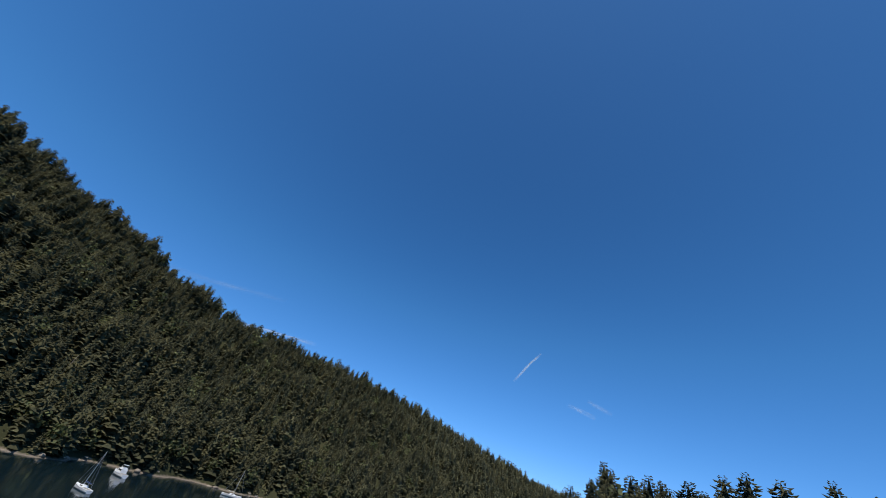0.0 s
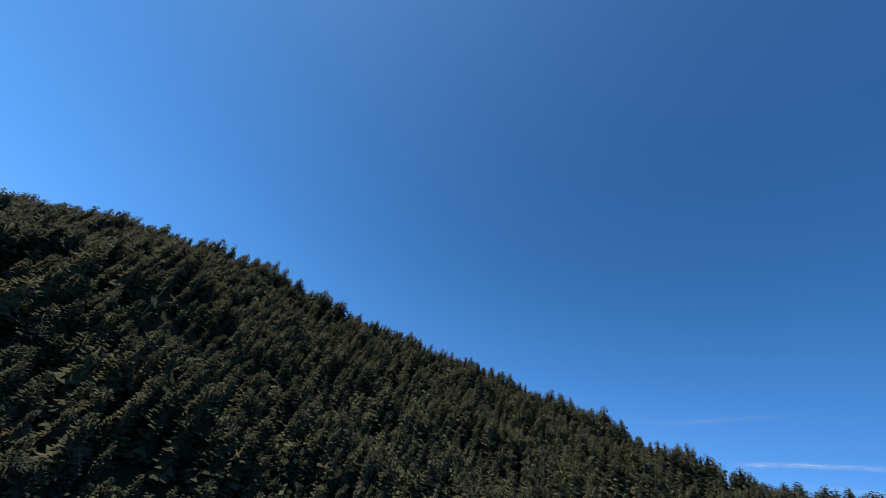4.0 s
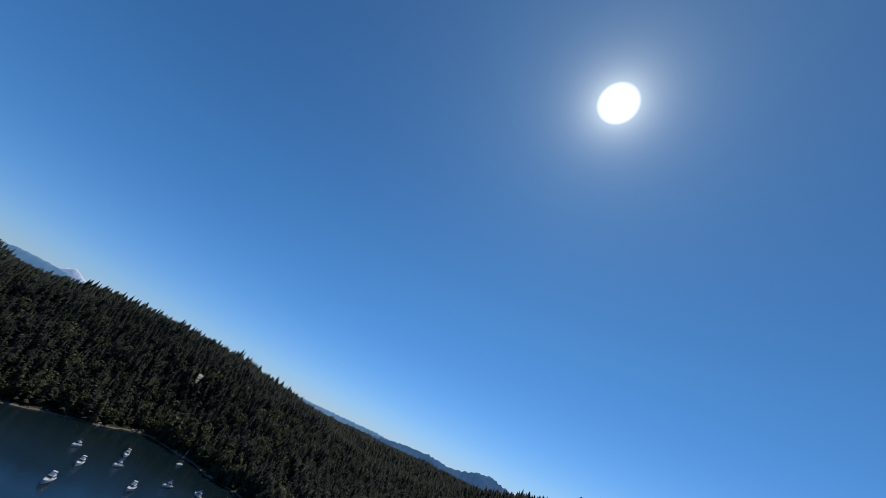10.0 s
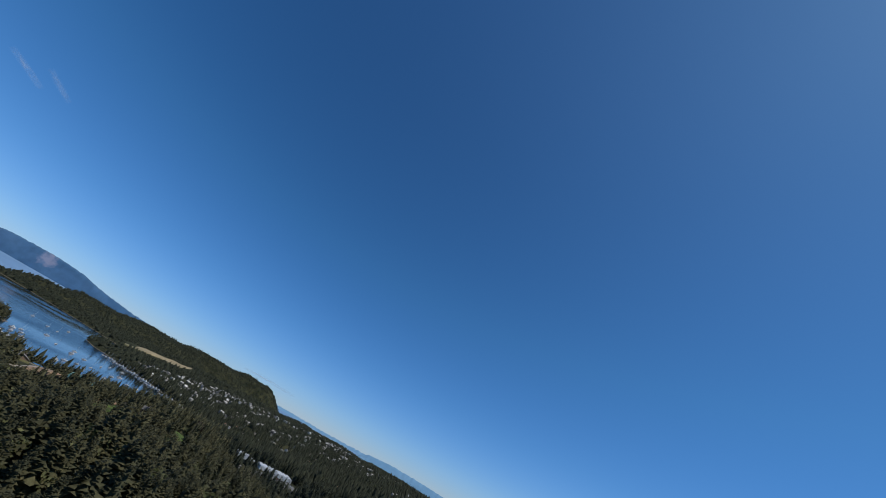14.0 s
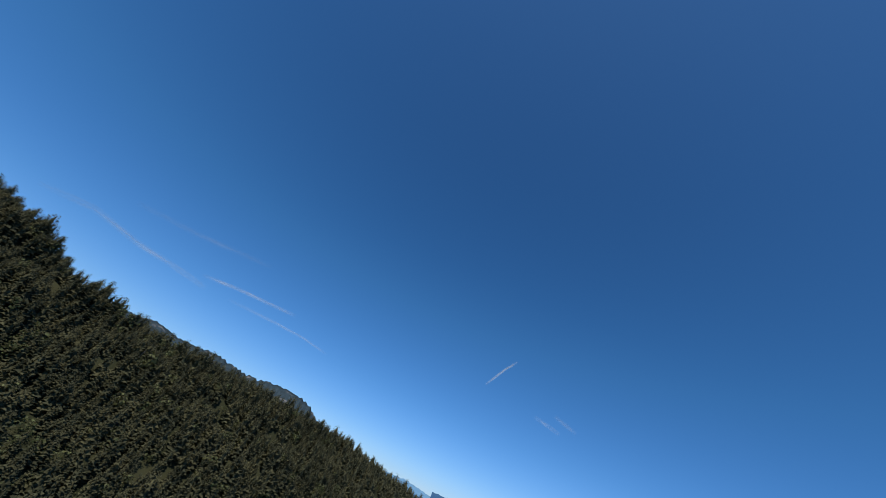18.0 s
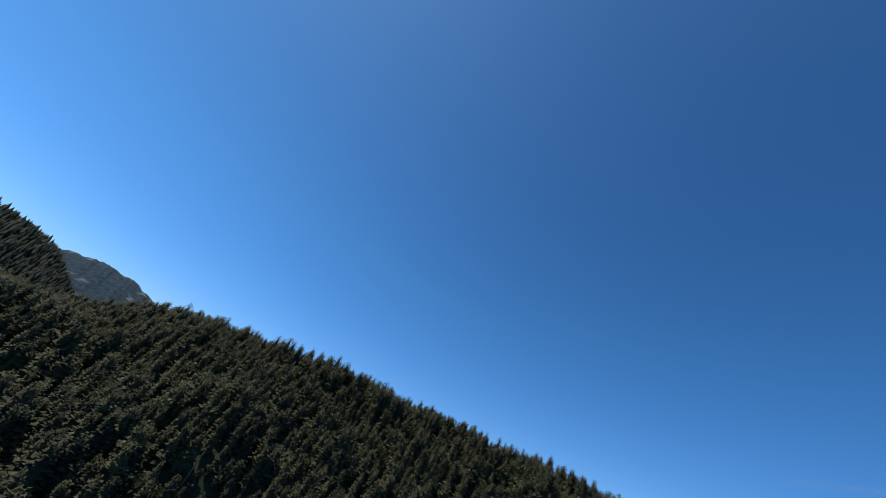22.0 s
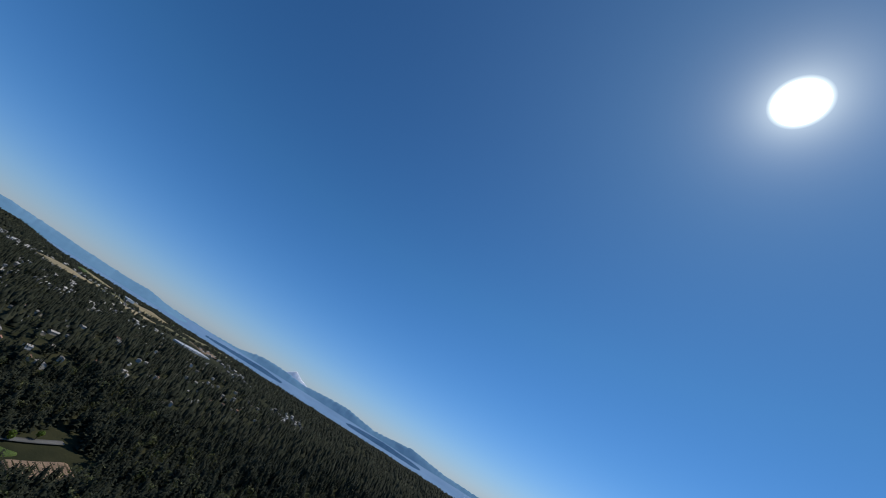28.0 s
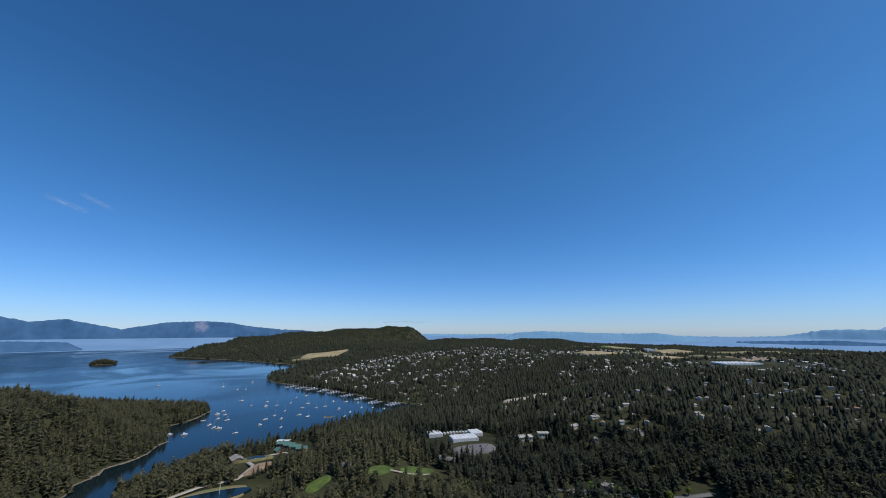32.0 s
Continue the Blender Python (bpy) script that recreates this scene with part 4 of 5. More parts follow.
pond(-10, 406, 29, 12, "dark garden pond with a fountain")
pond(24, 499, 9, 6, "small dark round pond")
fountain = thing("fountain", Matrix.Translation((-4, 407, at_ground(-4, 407) + 1.7)), "thin white jet of water in the pond", "fountain")
bm = bmesh.new()
tube(bm, (0, 0, 0), (0, 0, 0.5), 0.35, 0.3, 8)
part("nozzle", bm, ROCK, fountain)
bm = bmesh.new()
for k in range(9):
    a = k * 0.7
    tube(bm, (0, 0, 0.4), (0.35 * math.cos(a), 0.35 * math.sin(a), 8.5 - 0.5 * (k % 4)), 0.14, 0.03, 5)
part("jet", bm, WHITE, fountain)

# ---- boats ----
def hull_mesh(length, beam, free, material, parent):
    bm = bmesh.new()
    rings = []
    for u, w, dz in ((-0.5, 0.72, 0.0), (-0.3, 0.92, -0.02), (-0.05, 1.0, -0.02), (0.2, 0.86, 0.05), (0.38, 0.5, 0.14), (0.5, 0.04, 0.24)):
        x, b = u * length, w * beam / 2
        top = free * (1 + dz * 1.6)
        rings.append([(x, -b, top), (x, -b * 0.86, free * 0.3), (x, -b * 0.45, -0.25), (x, b * 0.45, -0.25), (x, b * 0.86, free * 0.3), (x, b, top), (x, b * 0.9, top - 0.05), (x, -b * 0.9, top - 0.05)])
    loft(bm, rings)
    return part("hull", bm, material, parent)


def sailboat(label, length=8.5, cover=None):
    boat = thing("sailboat", Matrix(), label, "boat", "boats at anchor")
    beam, free = length * 0.31, length * 0.1
    hull_mesh(length, beam, free, WHITE, boat)
    bm = bmesh.new()
    rings = [[(x, -w, free), (x, -w * 0.8, free + h), (x, w * 0.8, free + h), (x, w, free)] for x, w, h in ((-0.14 * length, beam * 0.34, 0.1), (-0.1 * length, beam * 0.34, 0.55), (0.1 * length, beam * 0.3, 0.5), (0.22 * length, beam * 0.18, 0.08))]
    loft(bm, rings)
    cabin = part("cabin", bm, WHITE, boat)
    bm = bmesh.new()
    for s in (-1, 1):
        box(bm, -0.07 * length, 0.1 * length, s * beam * 0.3 - 0.02, s * beam * 0.3 + 0.02, free + 0.18, free + 0.38)
    part("window", bm, DARKGLASS, cabin)
    bm = bmesh.new()
    box(bm, -0.42 * length, -0.16 * length, -beam * 0.22, beam * 0.22, free - 0.02, free + 0.05)
    part("cockpit", bm, DOCKWOOD, boat)
    bm = bmesh.new()
    tube(bm, (0.06 * length, 0, free), (0.06 * length, 0, free + length * 1.15), 0.09, 0.06, 8)
    part("mast", bm, ALU, boat)
    bm = bmesh.new()
    tube(bm, (0.06 * length, 0, free + 1.2), (-0.34 * length, 0, free + 1.25), 0.06, 0.05, 6)
    part("boom", bm, ALU, boat)
    bm = bmesh.new()
    tube(bm, (0.04 * length, 0, free + 1.38), (-0.33 * length, 0, free + 1.36), 0.2, 0.13, 8)
    part("sail_cover", bm, cover or NAVY, boat)
    bm = bmesh.new()
    for e in ((0.49 * length, 0, free * 1.3), (-0.49 * length, 0, free), (0.02 * length, beam * 0.46, free), (0.02 * length, -beam * 0.46, free)):
        tube(bm, e, (0.06 * length, 0, free + length * 1.12), 0.018, 0.018, 4)
    part("rigging", bm, ALU, boat)
    return boat


def cruiser(label, length=9.0, canvas=None):
    boat = thing("motor_cruiser", Matrix(), label, "boat", "boats at anchor")
    beam, free = length * 0.34, length * 0.13
    hull_mesh(length, beam, free, WHITE, boat)
    bm = bmesh.new()
    rings = [[(x, -w, free), (x, -w * 0.88, free + h), (x, w * 0.88, free + h), (x, w, free)] for x, w, h in ((-0.2 * length, beam * 0.4, 1.45), (0.08 * length, beam * 0.4, 1.45), (0.24 * length, beam * 0.34, 0.5), (0.36 * length, beam * 0.2, 0.12))]
    loft(bm, rings)
    cabin = part("cabin", bm, WHITE, boat)
    bm = bmesh.new()
    for s in (-1, 1):
        box(bm, -0.17 * length, 0.06 * length, s * beam * 0.375 - 0.03, s * beam * 0.375 + 0.03, free + 0.7, free + 1.2)
    part("window", bm, DARKGLASS, cabin)
    bm = bmesh.new()
    loft(bm, [[(x, -beam * 0.33, z), (x, beam * 0.33, z), (x + 0.05, beam * 0.33, z + 0.03), (x + 0.05, -beam * 0.33, z + 0.03)] for x, z in ((0.1 * length, free + 1.36), (0.2 * length, free + 0.72))])
    part("windscreen", bm, DARKGLASS, boat)
    bm = bmesh.new()
    loft(bm, [[(x, -beam * 0.3, free + 1.45), (x, beam * 0.3, free + 1.45), (x, beam * 0.27, free + 1.45 + h), (x, -beam * 0.27, free + 1.45 + h)] for x, h in ((-0.16 * length, 0.5), (0.02 * length, 0.55), (0.06 * length, 0.15))])
    part("flybridge", bm, WHITE, boat)
    bm = bmesh.new()
    box(bm, -0.16 * length, 0.0, -beam * 0.3, beam * 0.3, free + 2.75, free + 2.83)
    for x in (-0.15 * length, -0.01 * length):
        for s in (-1, 1):
            tube(bm, (x, s * beam * 0.28, free + 1.9), (x, s * beam * 0.28, free + 2.76), 0.03, 0.03, 5)
    part("canopy", bm, canvas or WHITE, boat)
    bm = bmesh.new()
    box(bm, -0.46 * length, -0.22 * length, -beam * 0.36, beam * 0.36, free - 0.04, free + 0.04)
    part("aft_deck", bm, DOCKWOOD, boat)
    bm = bmesh.new()
    for s in (-1, 1):
        prev = None
        for u in (-0.05, 0.1, 0.25, 0.38, 0.47):
            w = beam / 2 * (0.95 if u < 0.15 else 0.95 - (u - 0.15) * 2.6)
            q = (u * length, s * w, free * (1.1 + 0.3 * max(u, 0)))
            tube(bm, q, (q[0], q[1], q[2] + 0.6), 0.02, 0.02, 4)
            if prev:
                tube(bm, (prev[0], prev[1], prev[2] + 0.6), (q[0], q[1], q[2] + 0.6), 0.02, 0.02, 4)
            prev = q
    part("rail", bm, ALU, boat)
    return boat


boat_kinds = [sailboat("white sailing yacht at anchor with a blue sail cover"), cruiser("white motor cruiser with a flybridge at anchor", 9.5), sailboat("white sailing yacht at anchor with a pale sail cover", 10.0, CREAM), cruiser("white motor boat with a navy canopy at anchor", 7.5, NAVY)]
INLET_BOATS = [(-138, 39, 0, 200), (-184, 57, 1, 195), (-196, 112, 2, 60), (291, -34, 3, 150), (262, -41, 1, 170), (280, -58, 3, 140), (227, -35, 1, 165), (306, -60, 1, 175), (249, -68, 1, 160), (273, -87, 3, 120), (274, -106, 3, 30), (214, 44, 3, 110), (217, 37, 3, 120), (330, -95, 0, 150)]
BAY_BOATS = [(-76, 716), (-48, 765), (-40, 808), (-32, 732), (-40, 742), (-31, 840), (-62, 806), (-37, 878), (-24, 790), (-45, 850), (-96, 726), (-235, 1336), (-10, 982), (-6, 691), (39, 889), (41, 941), (60, 891), (89, 903), (106, 969), (37, 765), (53, 791), (63, 757), (60, 695), (28, 727), (95, 775), (108, 754), (133, 829), (151, 832), (175, 874), (172, 791), (200, 861), (217, 786), (-67, 1239), (-28, 1165), (6, 1300), (-7, 1155), (12, 915), (187, 755), (238, 776), (256, 755), (222, 839), (122, 880), (170, 725), (107, 842), (73, 824), (130, 985)]
used = set()
rb = random.Random(5)
for n, (bx_, by_, kind_, head) in enumerate(INLET_BOATS + [(a, b, rb.choice((0, 0, 2, 2, 1, 3)), rb.uniform(20, 70)) for a, b in BAY_BOATS]):
    src = boat_kinds[kind_]
    m = pose(bx_, by_, 0.02, 0, 0, head)
    if kind_ not in used:
        src.matrix_basis = m
        used.add(kind_)
    else:
        copy_thing(src, m)

# ---- floating docks ----
def dock(x0, y0, x1, y1, width, label, group="", fingers=0, finger_length=9):
    d = thing("floating_dock", Matrix.Translation((x0, y0, 0)), label, "dock", group)
    a = Vector((x1 - x0, y1 - y0, 0))
    le, u = a.length, a.normalized()
    w = Vector((-u.y, u.x, 0))

    def slab(bm, p, q, wd):
        s = (q - p).normalized()
        t = Vector((-s.y, s.x, 0)) * wd / 2
        vs = [bm.verts.new(c + Vector((0, 0, z))) for z in (-0.3, 0.45) for c in (p - t, q - t, q + t, p + t)]
        for f in ((0, 3, 2, 1), (4, 5, 6, 7), (0, 1, 5, 4), (1, 2, 6, 5), (2, 3, 7, 6), (3, 0, 4, 7)):
            bm.faces.new([vs[i] for i in f])
    bm = bmesh.new()
    slab(bm, Vector((0, 0, 0)), u * le, width)
    part("deck", bm, DOCKWOOD, d)
    for k in range(fingers):
        o = u * (le * (k + 0.5) / fingers)
        bm = bmesh.new()
        slab(bm, o - w * finger_length, o + w * finger_length, 1.2)
        part("finger", bm, DOCKWOOD, d)
    for k in range(max(2, int(le / 25))):
        o = u * (le * k / max(1, int(le / 25) - 1 or 1)) + w * (width / 2 + 0.2)
        bm = bmesh.new()
        tube(bm, o + Vector((0, 0, -3)), o + Vector((0, 0, 2.6)), 0.18, 0.16, 8)
        part("pile", bm, BARK, d)
    return d


dock(239, 68, 227, 53, 2.2, "long grey floating dock off the beach")
dock(227, 53, 222, 46, 4.5, "broad end of the floating dock")
MARINA = [(x, y, x - 33, y - 19) for x, y in ((122, 1162), (146, 1126), (170, 1092), (194, 1050), (214, 1010), (236, 950), (255, 892), (272, 836), (304, 800))]
for x0, y0, x1, y1 in MARINA:
    dock(x0, y0, x1, y1, 2.4, "grey marina dock lined with moored boats", "marina docks", 4, 8)
    a = math.degrees(math.atan2(y1 - y0, x1 - x0))
    ux, uy = math.cos(radians(a)), math.sin(radians(a))
    le = math.hypot(x1 - x0, y1 - y0)
    for k in range(4):
        o = le * (k + 0.85) / 4.4
        for s in (-1, 1):
            copy_thing(boat_kinds[rb.choice((0, 1, 2, 3, 3))], pose(x0 + ux * o - uy * s * 5.4, y0 + uy * o + ux * s * 5.4, 0.02, 0, 0, a + 90 * s))
dock(345, 764, 306, 726, 3.5, "long grey pier at the ferry landing")

# ---- houses ----
def house(name, label, lx, ly, wall_h, roof_h, wall, roofing, group=""):
    h = thing(name, Matrix(), label, "house", group)
    bm = bmesh.new()
    loft(bm, [[(-lx / 2, y, -2), (lx / 2, y, -2), (lx / 2, y, wall_h), (0, y, wall_h + roof_h), (-lx / 2, y, wall_h)] for y in (-ly / 2, ly / 2)])
    walls = part("wall", bm, wall, h)
    bm = bmesh.new()
    e, t = 0.7, 0.25
    for s in (-1, 1):
        k = roof_h / (lx / 2)
        x1, z1 = s * (lx / 2 + e), wall_h - e * k + 0.05
        loft(bm, [[(0, y, wall_h + roof_h + 0.05), (x1, y, z1), (x1, y, z1 + t), (0, y, wall_h + roof_h + 0.05 + t)] for y in (-ly / 2 - e, ly / 2 + e)])
    roof = part("roof", bm, roofing, h)
    bm = bmesh.new()
    box(bm, lx * 0.18, lx * 0.18 + 0.9, ly * 0.1, ly * 0.1 + 0.9, wall_h, wall_h + roof_h + 1.0)
    part("chimney", bm, ROCK, roof)
    for y in (-ly * 0.28, ly * 0.05, ly * 0.3)[:1 if group == "houses of the village" else 3]:
        for s in (-1, 1):
            bm = bmesh.new()
            wide = 1.4 if group == "houses of the village" else 0.7
            box(bm, s * lx / 2 - 0.04, s * lx / 2 + 0.04, y - wide, y + wide, wall_h * 0.35, wall_h * 0.35 + 1.3)
            part("window", bm, DARKGLASS, walls)
    return h


HOUSEWHITE = paint("white_house_paint", (0.56, 0.55, 0.52), (0.42, 0.41, 0.39), 0.8, scale=0.3, fine=2, bump=0.1, random_by="object", amount=0.2)
REDROOF = paint("terracotta_roof", (0.36, 0.2, 0.13), (0.25, 0.13, 0.09), 0.85, scale=0.3, fine=2, bump=0.2, random_by="object", amount=0.3)
PALEROOF = paint("pale_grey_roof", (0.42, 0.39, 0.35), (0.27, 0.25, 0.23), 0.8, scale=0.3, fine=2, bump=0.1, random_by="object", amount=0.25)
house_kinds = [house("house", "cream house with a grey shingle roof among trees", 9, 13, 5, 2.6, CREAM, ROOFGREY, "houses of the village"), house("house", "white house with a pale grey roof among trees", 10, 11, 5.0, 2.2, HOUSEWHITE, PALEROOF, "houses of the village"), house("house", "cream house with a terracotta roof among trees", 9, 12, 4.5, 2.4, CREAM, REDROOF, "houses of the village"), house("house", "low white bungalow with a pale roof among trees", 11, 17, 3.6, 1.8, CREAM, PALEROOF, "houses of the village")]
count = min(len(hx), 300)
for k in range(count):
    kind_ = rb.choice((0, 0, 1, 1, 2, 3))
    m = Matrix.LocRotScale((hx[k], hy[k], hz[k] + 0.6), Euler((0, 0, rb.uniform(0, 6.28))), Vector((1, 1, 1)) * rb.uniform(0.55, 0.85))
    if k < 4:
        house_kinds[k].matrix_basis = m
    else:
        copy_thing(house_kinds[kind_], m)
hv, hf = [], []
for lx, ly, wh in ((9, 13, 5), (11, 16, 4), (10, 12, 6)):
    e = 0.8
    walls = [(sx * lx / 2, sy * ly / 2, z) for z in (-2, wh) for sx, sy in ((-1, -1), (1, -1), (1, 1), (-1, 1))] + [(0, -ly / 2, wh + 2.5), (0, ly / 2, wh + 2.5)]
    slopes = [q for s in (-1, 1) for q in ((s * (lx / 2 + e), -ly / 2 - e, wh - 0.3), (s * (lx / 2 + e), ly / 2 + e, wh - 0.3), (0, ly / 2 + e, wh + 2.8), (0, -ly / 2 - e, wh + 2.8))]
    hv.append(np.array(walls + slopes))
    hf.append(np.array([(0, 1, 5), (0, 5, 4), (1, 2, 6), (1, 6, 5), (2, 3, 7), (2, 7, 6), (3, 0, 4), (3, 4, 7), (4, 5, 8), (6, 7, 9), (10, 11, 12), (10, 12, 13), (14, 15, 16), (14, 16, 17)]))
if len(hx) > count:
    rest = np.stack([hx[count:], hy[count:], hz[count:] + 0.6], -1)
    n = len(rest)
    v, f = spread(list(zip(hv, hf)), rng.integers(0, 3, n), rest, rng.uniform(0.6, 0.85, n), rng.uniform(0.5, 0.8, n), rng.uniform(0, 6.28, n))
    FARHOUSE = paint("far_house_paint", (0.46, 0.43, 0.39), (0.2, 0.19, 0.17), 0.8, scale=0.06, fine=0.2, bump=0, random_by="island", amount=0.75)
    tagged(from_arrays("far_houses", v, f, FARHOUSE), "pale far houses scattered among the trees", "houses", kind="stuff")

# ---- garden buildings ----
def place(ob, x, y, turn, up=0.9):
    ob.matrix_basis = pose(x, y, at_ground(x, y) + up, 0, 0, turn)
    return ob


place(house("lodge", "long low building with a grey roof by the pond", 11, 15, 3.5, 2.2, BROWNWALL, ROOFGREY), 4, 506, 15)
for x, y, tn, lx, ly in ((56, 548, 60, 9, 16), (62, 534, 60, 8, 13), (68, 518, 60, 8, 14), (73, 500, 62, 8, 12), (48, 520, 20, 7, 9)):
    place(house("garden_building", "brown timber building with a dark green metal roof", lx, ly, 3.6, 2.2, BROWNWALL, ROOFGREEN, "green-roofed garden buildings"), x, y, tn)
place(house("garden_building", "white-roofed building beside the green roofs", 10, 15, 4, 0.8, CREAM, ROOFWHITE), 56, 562, 62)
place(house("cottage", "small cottage with a dark roof by the lawn", 6, 9, 3, 2, BROWNWALL, ROOFGREY), 100, 374, 70)
place(house("shop_building", "long brown building with a dark roof by the lawn", 7, 18, 3.5, 2, BROWNWALL, ROOFGREY), 206, 376, 40)
place(house("flat_roofed_house", "pale flat-roofed building in the firs", 12, 20, 4, 0.6, CREAM, PALEROOF), 326, 396, 75)
place(house("flat_roofed_house", "pale flat-roofed building in the firs", 9, 13, 4, 0.6, CREAM, PALEROOF), 350, 388, 60)
place(house("kiosk", "dark roofed kiosk beside the drive", 6, 9, 3, 1.6, BROWNWALL, ROOFGREY), 310, 260, 40)


def greenhouse(label, bays, bay, le, h):
    g = thing("greenhouse", Matrix(), label, "greenhouse")
    for k in range(bays):
        x0 = (k - bays / 2) * bay
        bm = bmesh.new()
        ring = lambda y: [(x0, y, -1.5), (x0 + bay, y, -1.5), (x0 + bay, y, h), (x0 + bay * 0.75, y, h + bay * 0.1), (x0 + bay / 2, y, h + bay * 0.14), (x0 + bay * 0.25, y, h + bay * 0.1), (x0, y, h)]
        loft(bm, [ring(-le / 2), ring(le / 2)])
        b = part("bay", bm, ROOFWHITE, g)
        bm = bmesh.new()
        for j in range(6):
            y = -le / 2 + le * (j + 0.5) / 6
            box(bm, x0 + bay * 0.44, x0 + bay * 0.56, y - 0.4, y + 0.4, h + bay * 0.12, h + bay * 0.17)
        part("roof_vent", bm, ALU, b)
        bm = bmesh.new()
        box(bm, x0 + bay * 0.2, x0 + bay * 0.8, -le / 2 - 0.06, -le / 2 + 0.02, 0.4, h - 0.4)
        part("glazing", bm, ALU, b)
    return g


place(greenhouse("white-roofed greenhouse range beside the car park", 6, 5.4, 19, 2.4), 254, 424, -12)
place(greenhouse("long low white greenhouse behind the larger one", 3, 5, 20, 3), 284, 446, -12)
place(greenhouse("white-roofed propagation house among firs", 3, 6, 16, 3.5), 232, 462, -12)
place(greenhouse("vast white greenhouse roof in the pastures", 9, 13, 60, 3), 1345, 622, -25, 2.5)
place(greenhouse("white warehouse roof in the fields", 2, 16, 44, 7), 1735, 1168, -30, 2.5)
place(greenhouse("white barn roof in the fields", 2, 12, 30, 6), 1230, 1900, 20, 2.5)
# row of cold beds under glass beyond the greenhouses
for k in range(14):
    fr = thing("cold_frame", pose(244 + k * 4.2, 466 - k * 0.9, at_ground(244 + k * 4.2, 466 - k * 0.9) + 0.6, 0, 0, -12), "pale cold frame in a row behind the greenhouses", "cold frame", "row of cold frames")
    bm = bmesh.new()
    box(bm, -1.3, 1.3, -3, 3, -0.5, 0.8)
    part("base", bm, CREAM, fr)
    bm = bmesh.new()
    loft(bm, [[(-1.4, y, 0.8), (1.4, y, 0.8), (1.2, y, 1.25), (-1.2, y, 1.6)] for y in (-3.1, 3.1)])
    part("cover", bm, ROOFWHITE, fr)
# planted rows of the nursery plot
for k in range(9):
    o = -18 + k * 4.4
    c, s = math.cos(radians(-30)), math.sin(radians(-30))
    row = thing("plant_row", Matrix.Translation((336 + o * c, 186 + o * s, at_ground(336 + o * c, 186 + o * s) + 1.3)), "row of low green plants in brown soil", "plants", "planted rows")
    bm = bmesh.new()
    for j in range(16):
        q = Vector((-s * (j - 7.5) * 1.3, c * (j - 7.5) * 1.3, 0.1))
        tube(bm, q, q + Vector((rb.uniform(-0.1, 0.1), 0, 0.8)), 0.5, 0.12, 5)
    part("plants", bm, LEAF, row)

# ---- parked cars ----
def car(colour_mat, label):
    c = thing("parked_car", Matrix(), label, "car", "cars in the car parks")
    bm = bmesh.new()
    loft(bm, [[(x, -0.88, 0.35), (x, 0.88, 0.35), (x, 0.9, h), (x, 0.8, h + 0.12), (x, -0.8, h + 0.12), (x, -0.9, h)] for x, h in ((-2.2, 0.62), (-2.0, 0.8), (0.7, 0.82), (2.0, 0.72), (2.2, 0.55))])
    part("body", bm, colour_mat, c)
    bm = bmesh.new()
    loft(bm, [[(x, -w, z), (x, w, z), (x, w * 0.96, z + 0.04), (x, -w * 0.96, z + 0.04)] for x, w, z in ((-1.7, 0.74, 0.9), (-1.2, 0.66, 1.4), (0.3, 0.66, 1.42), (1.0, 0.72, 0.92))])
    part("cabin", bm, DARKGLASS, c)
    for x in (-1.35, 1.35):
        for s in (-1, 1):
            bm = bmesh.new()
            tube(bm, (x, s * 0.72, 0.32), (x, s * 0.92, 0.32), 0.32, 0.32, 12)
            part("wheel", bm, BARK, c)
    return c


SILVER = paint("silver_car_paint", (0.55, 0.56, 0.58), (0.5, 0.51, 0.53), 0.3, metal=0.5, scale=1, fine=5, bump=0, amount=0.05)
RED = paint("red_car_paint", (0.3, 0.03, 0.03), (0.25, 0.025, 0.025), 0.3, scale=1, fine=5, bump=0, amount=0.05)
car_kinds = [car(WHITE, "white parked car on the asphalt"), car(SILVER, "silver parked car on the asphalt"), car(RED, "red parked car on the asphalt"), car(NAVY, "dark blue parked car on the asphalt")]
spots = [(234, 380), (239, 389), (246, 390), (254, 386), (261, 382), (252, 375), (242, 374), (282, 262), (287, 257), (293, 252), (299, 247), (290, 266), (304, 243), (282, 182), (290, 176), (298, 174), (494, 612), (510, 615), (522, 618), (534, 621), (478, 608)]
for k, (x, y) in enumerate(spots):
    m = pose(x, y, at_ground(x, y) + (1.35 if x < 500 else 1.75), 0, 0, rb.choice((60, 64, 240, 245)))
    if k < 4:
        car_kinds[k].matrix_basis = m
    else:
        copy_thing(car_kinds[rb.choice((0, 0, 1, 3))], m)


# ---- single broadleaf trees, dead trees, rocks ----
def broadleaf(label, material, x, y, tall, seed, name="broadleaf_tree", wide=1.0, group=""):
    t = thing(name, Matrix.LocRotScale((x, y, at_ground(x, y) - 0.2), Euler((0, 0, seed)), (tall * wide, tall * wide, tall)), label, "tree", group)
    bm = bmesh.new()
    tube(bm, (0, 0, -0.03), (0.01, 0, 0.5), 0.035, 0.02, 7)
    for k in range(5):
        a = k * 1.26 + seed
        tube(bm, (0.01, 0, 0.3 + 0.04 * k), (0.2 * math.cos(a), 0.2 * math.sin(a), 0.6 + 0.05 * k), 0.016, 0.005, 5)
    part("trunk", bm, BARK, t)
    from_arrays("crown", *leafy(100 + seed, 420), material, t)
    return t


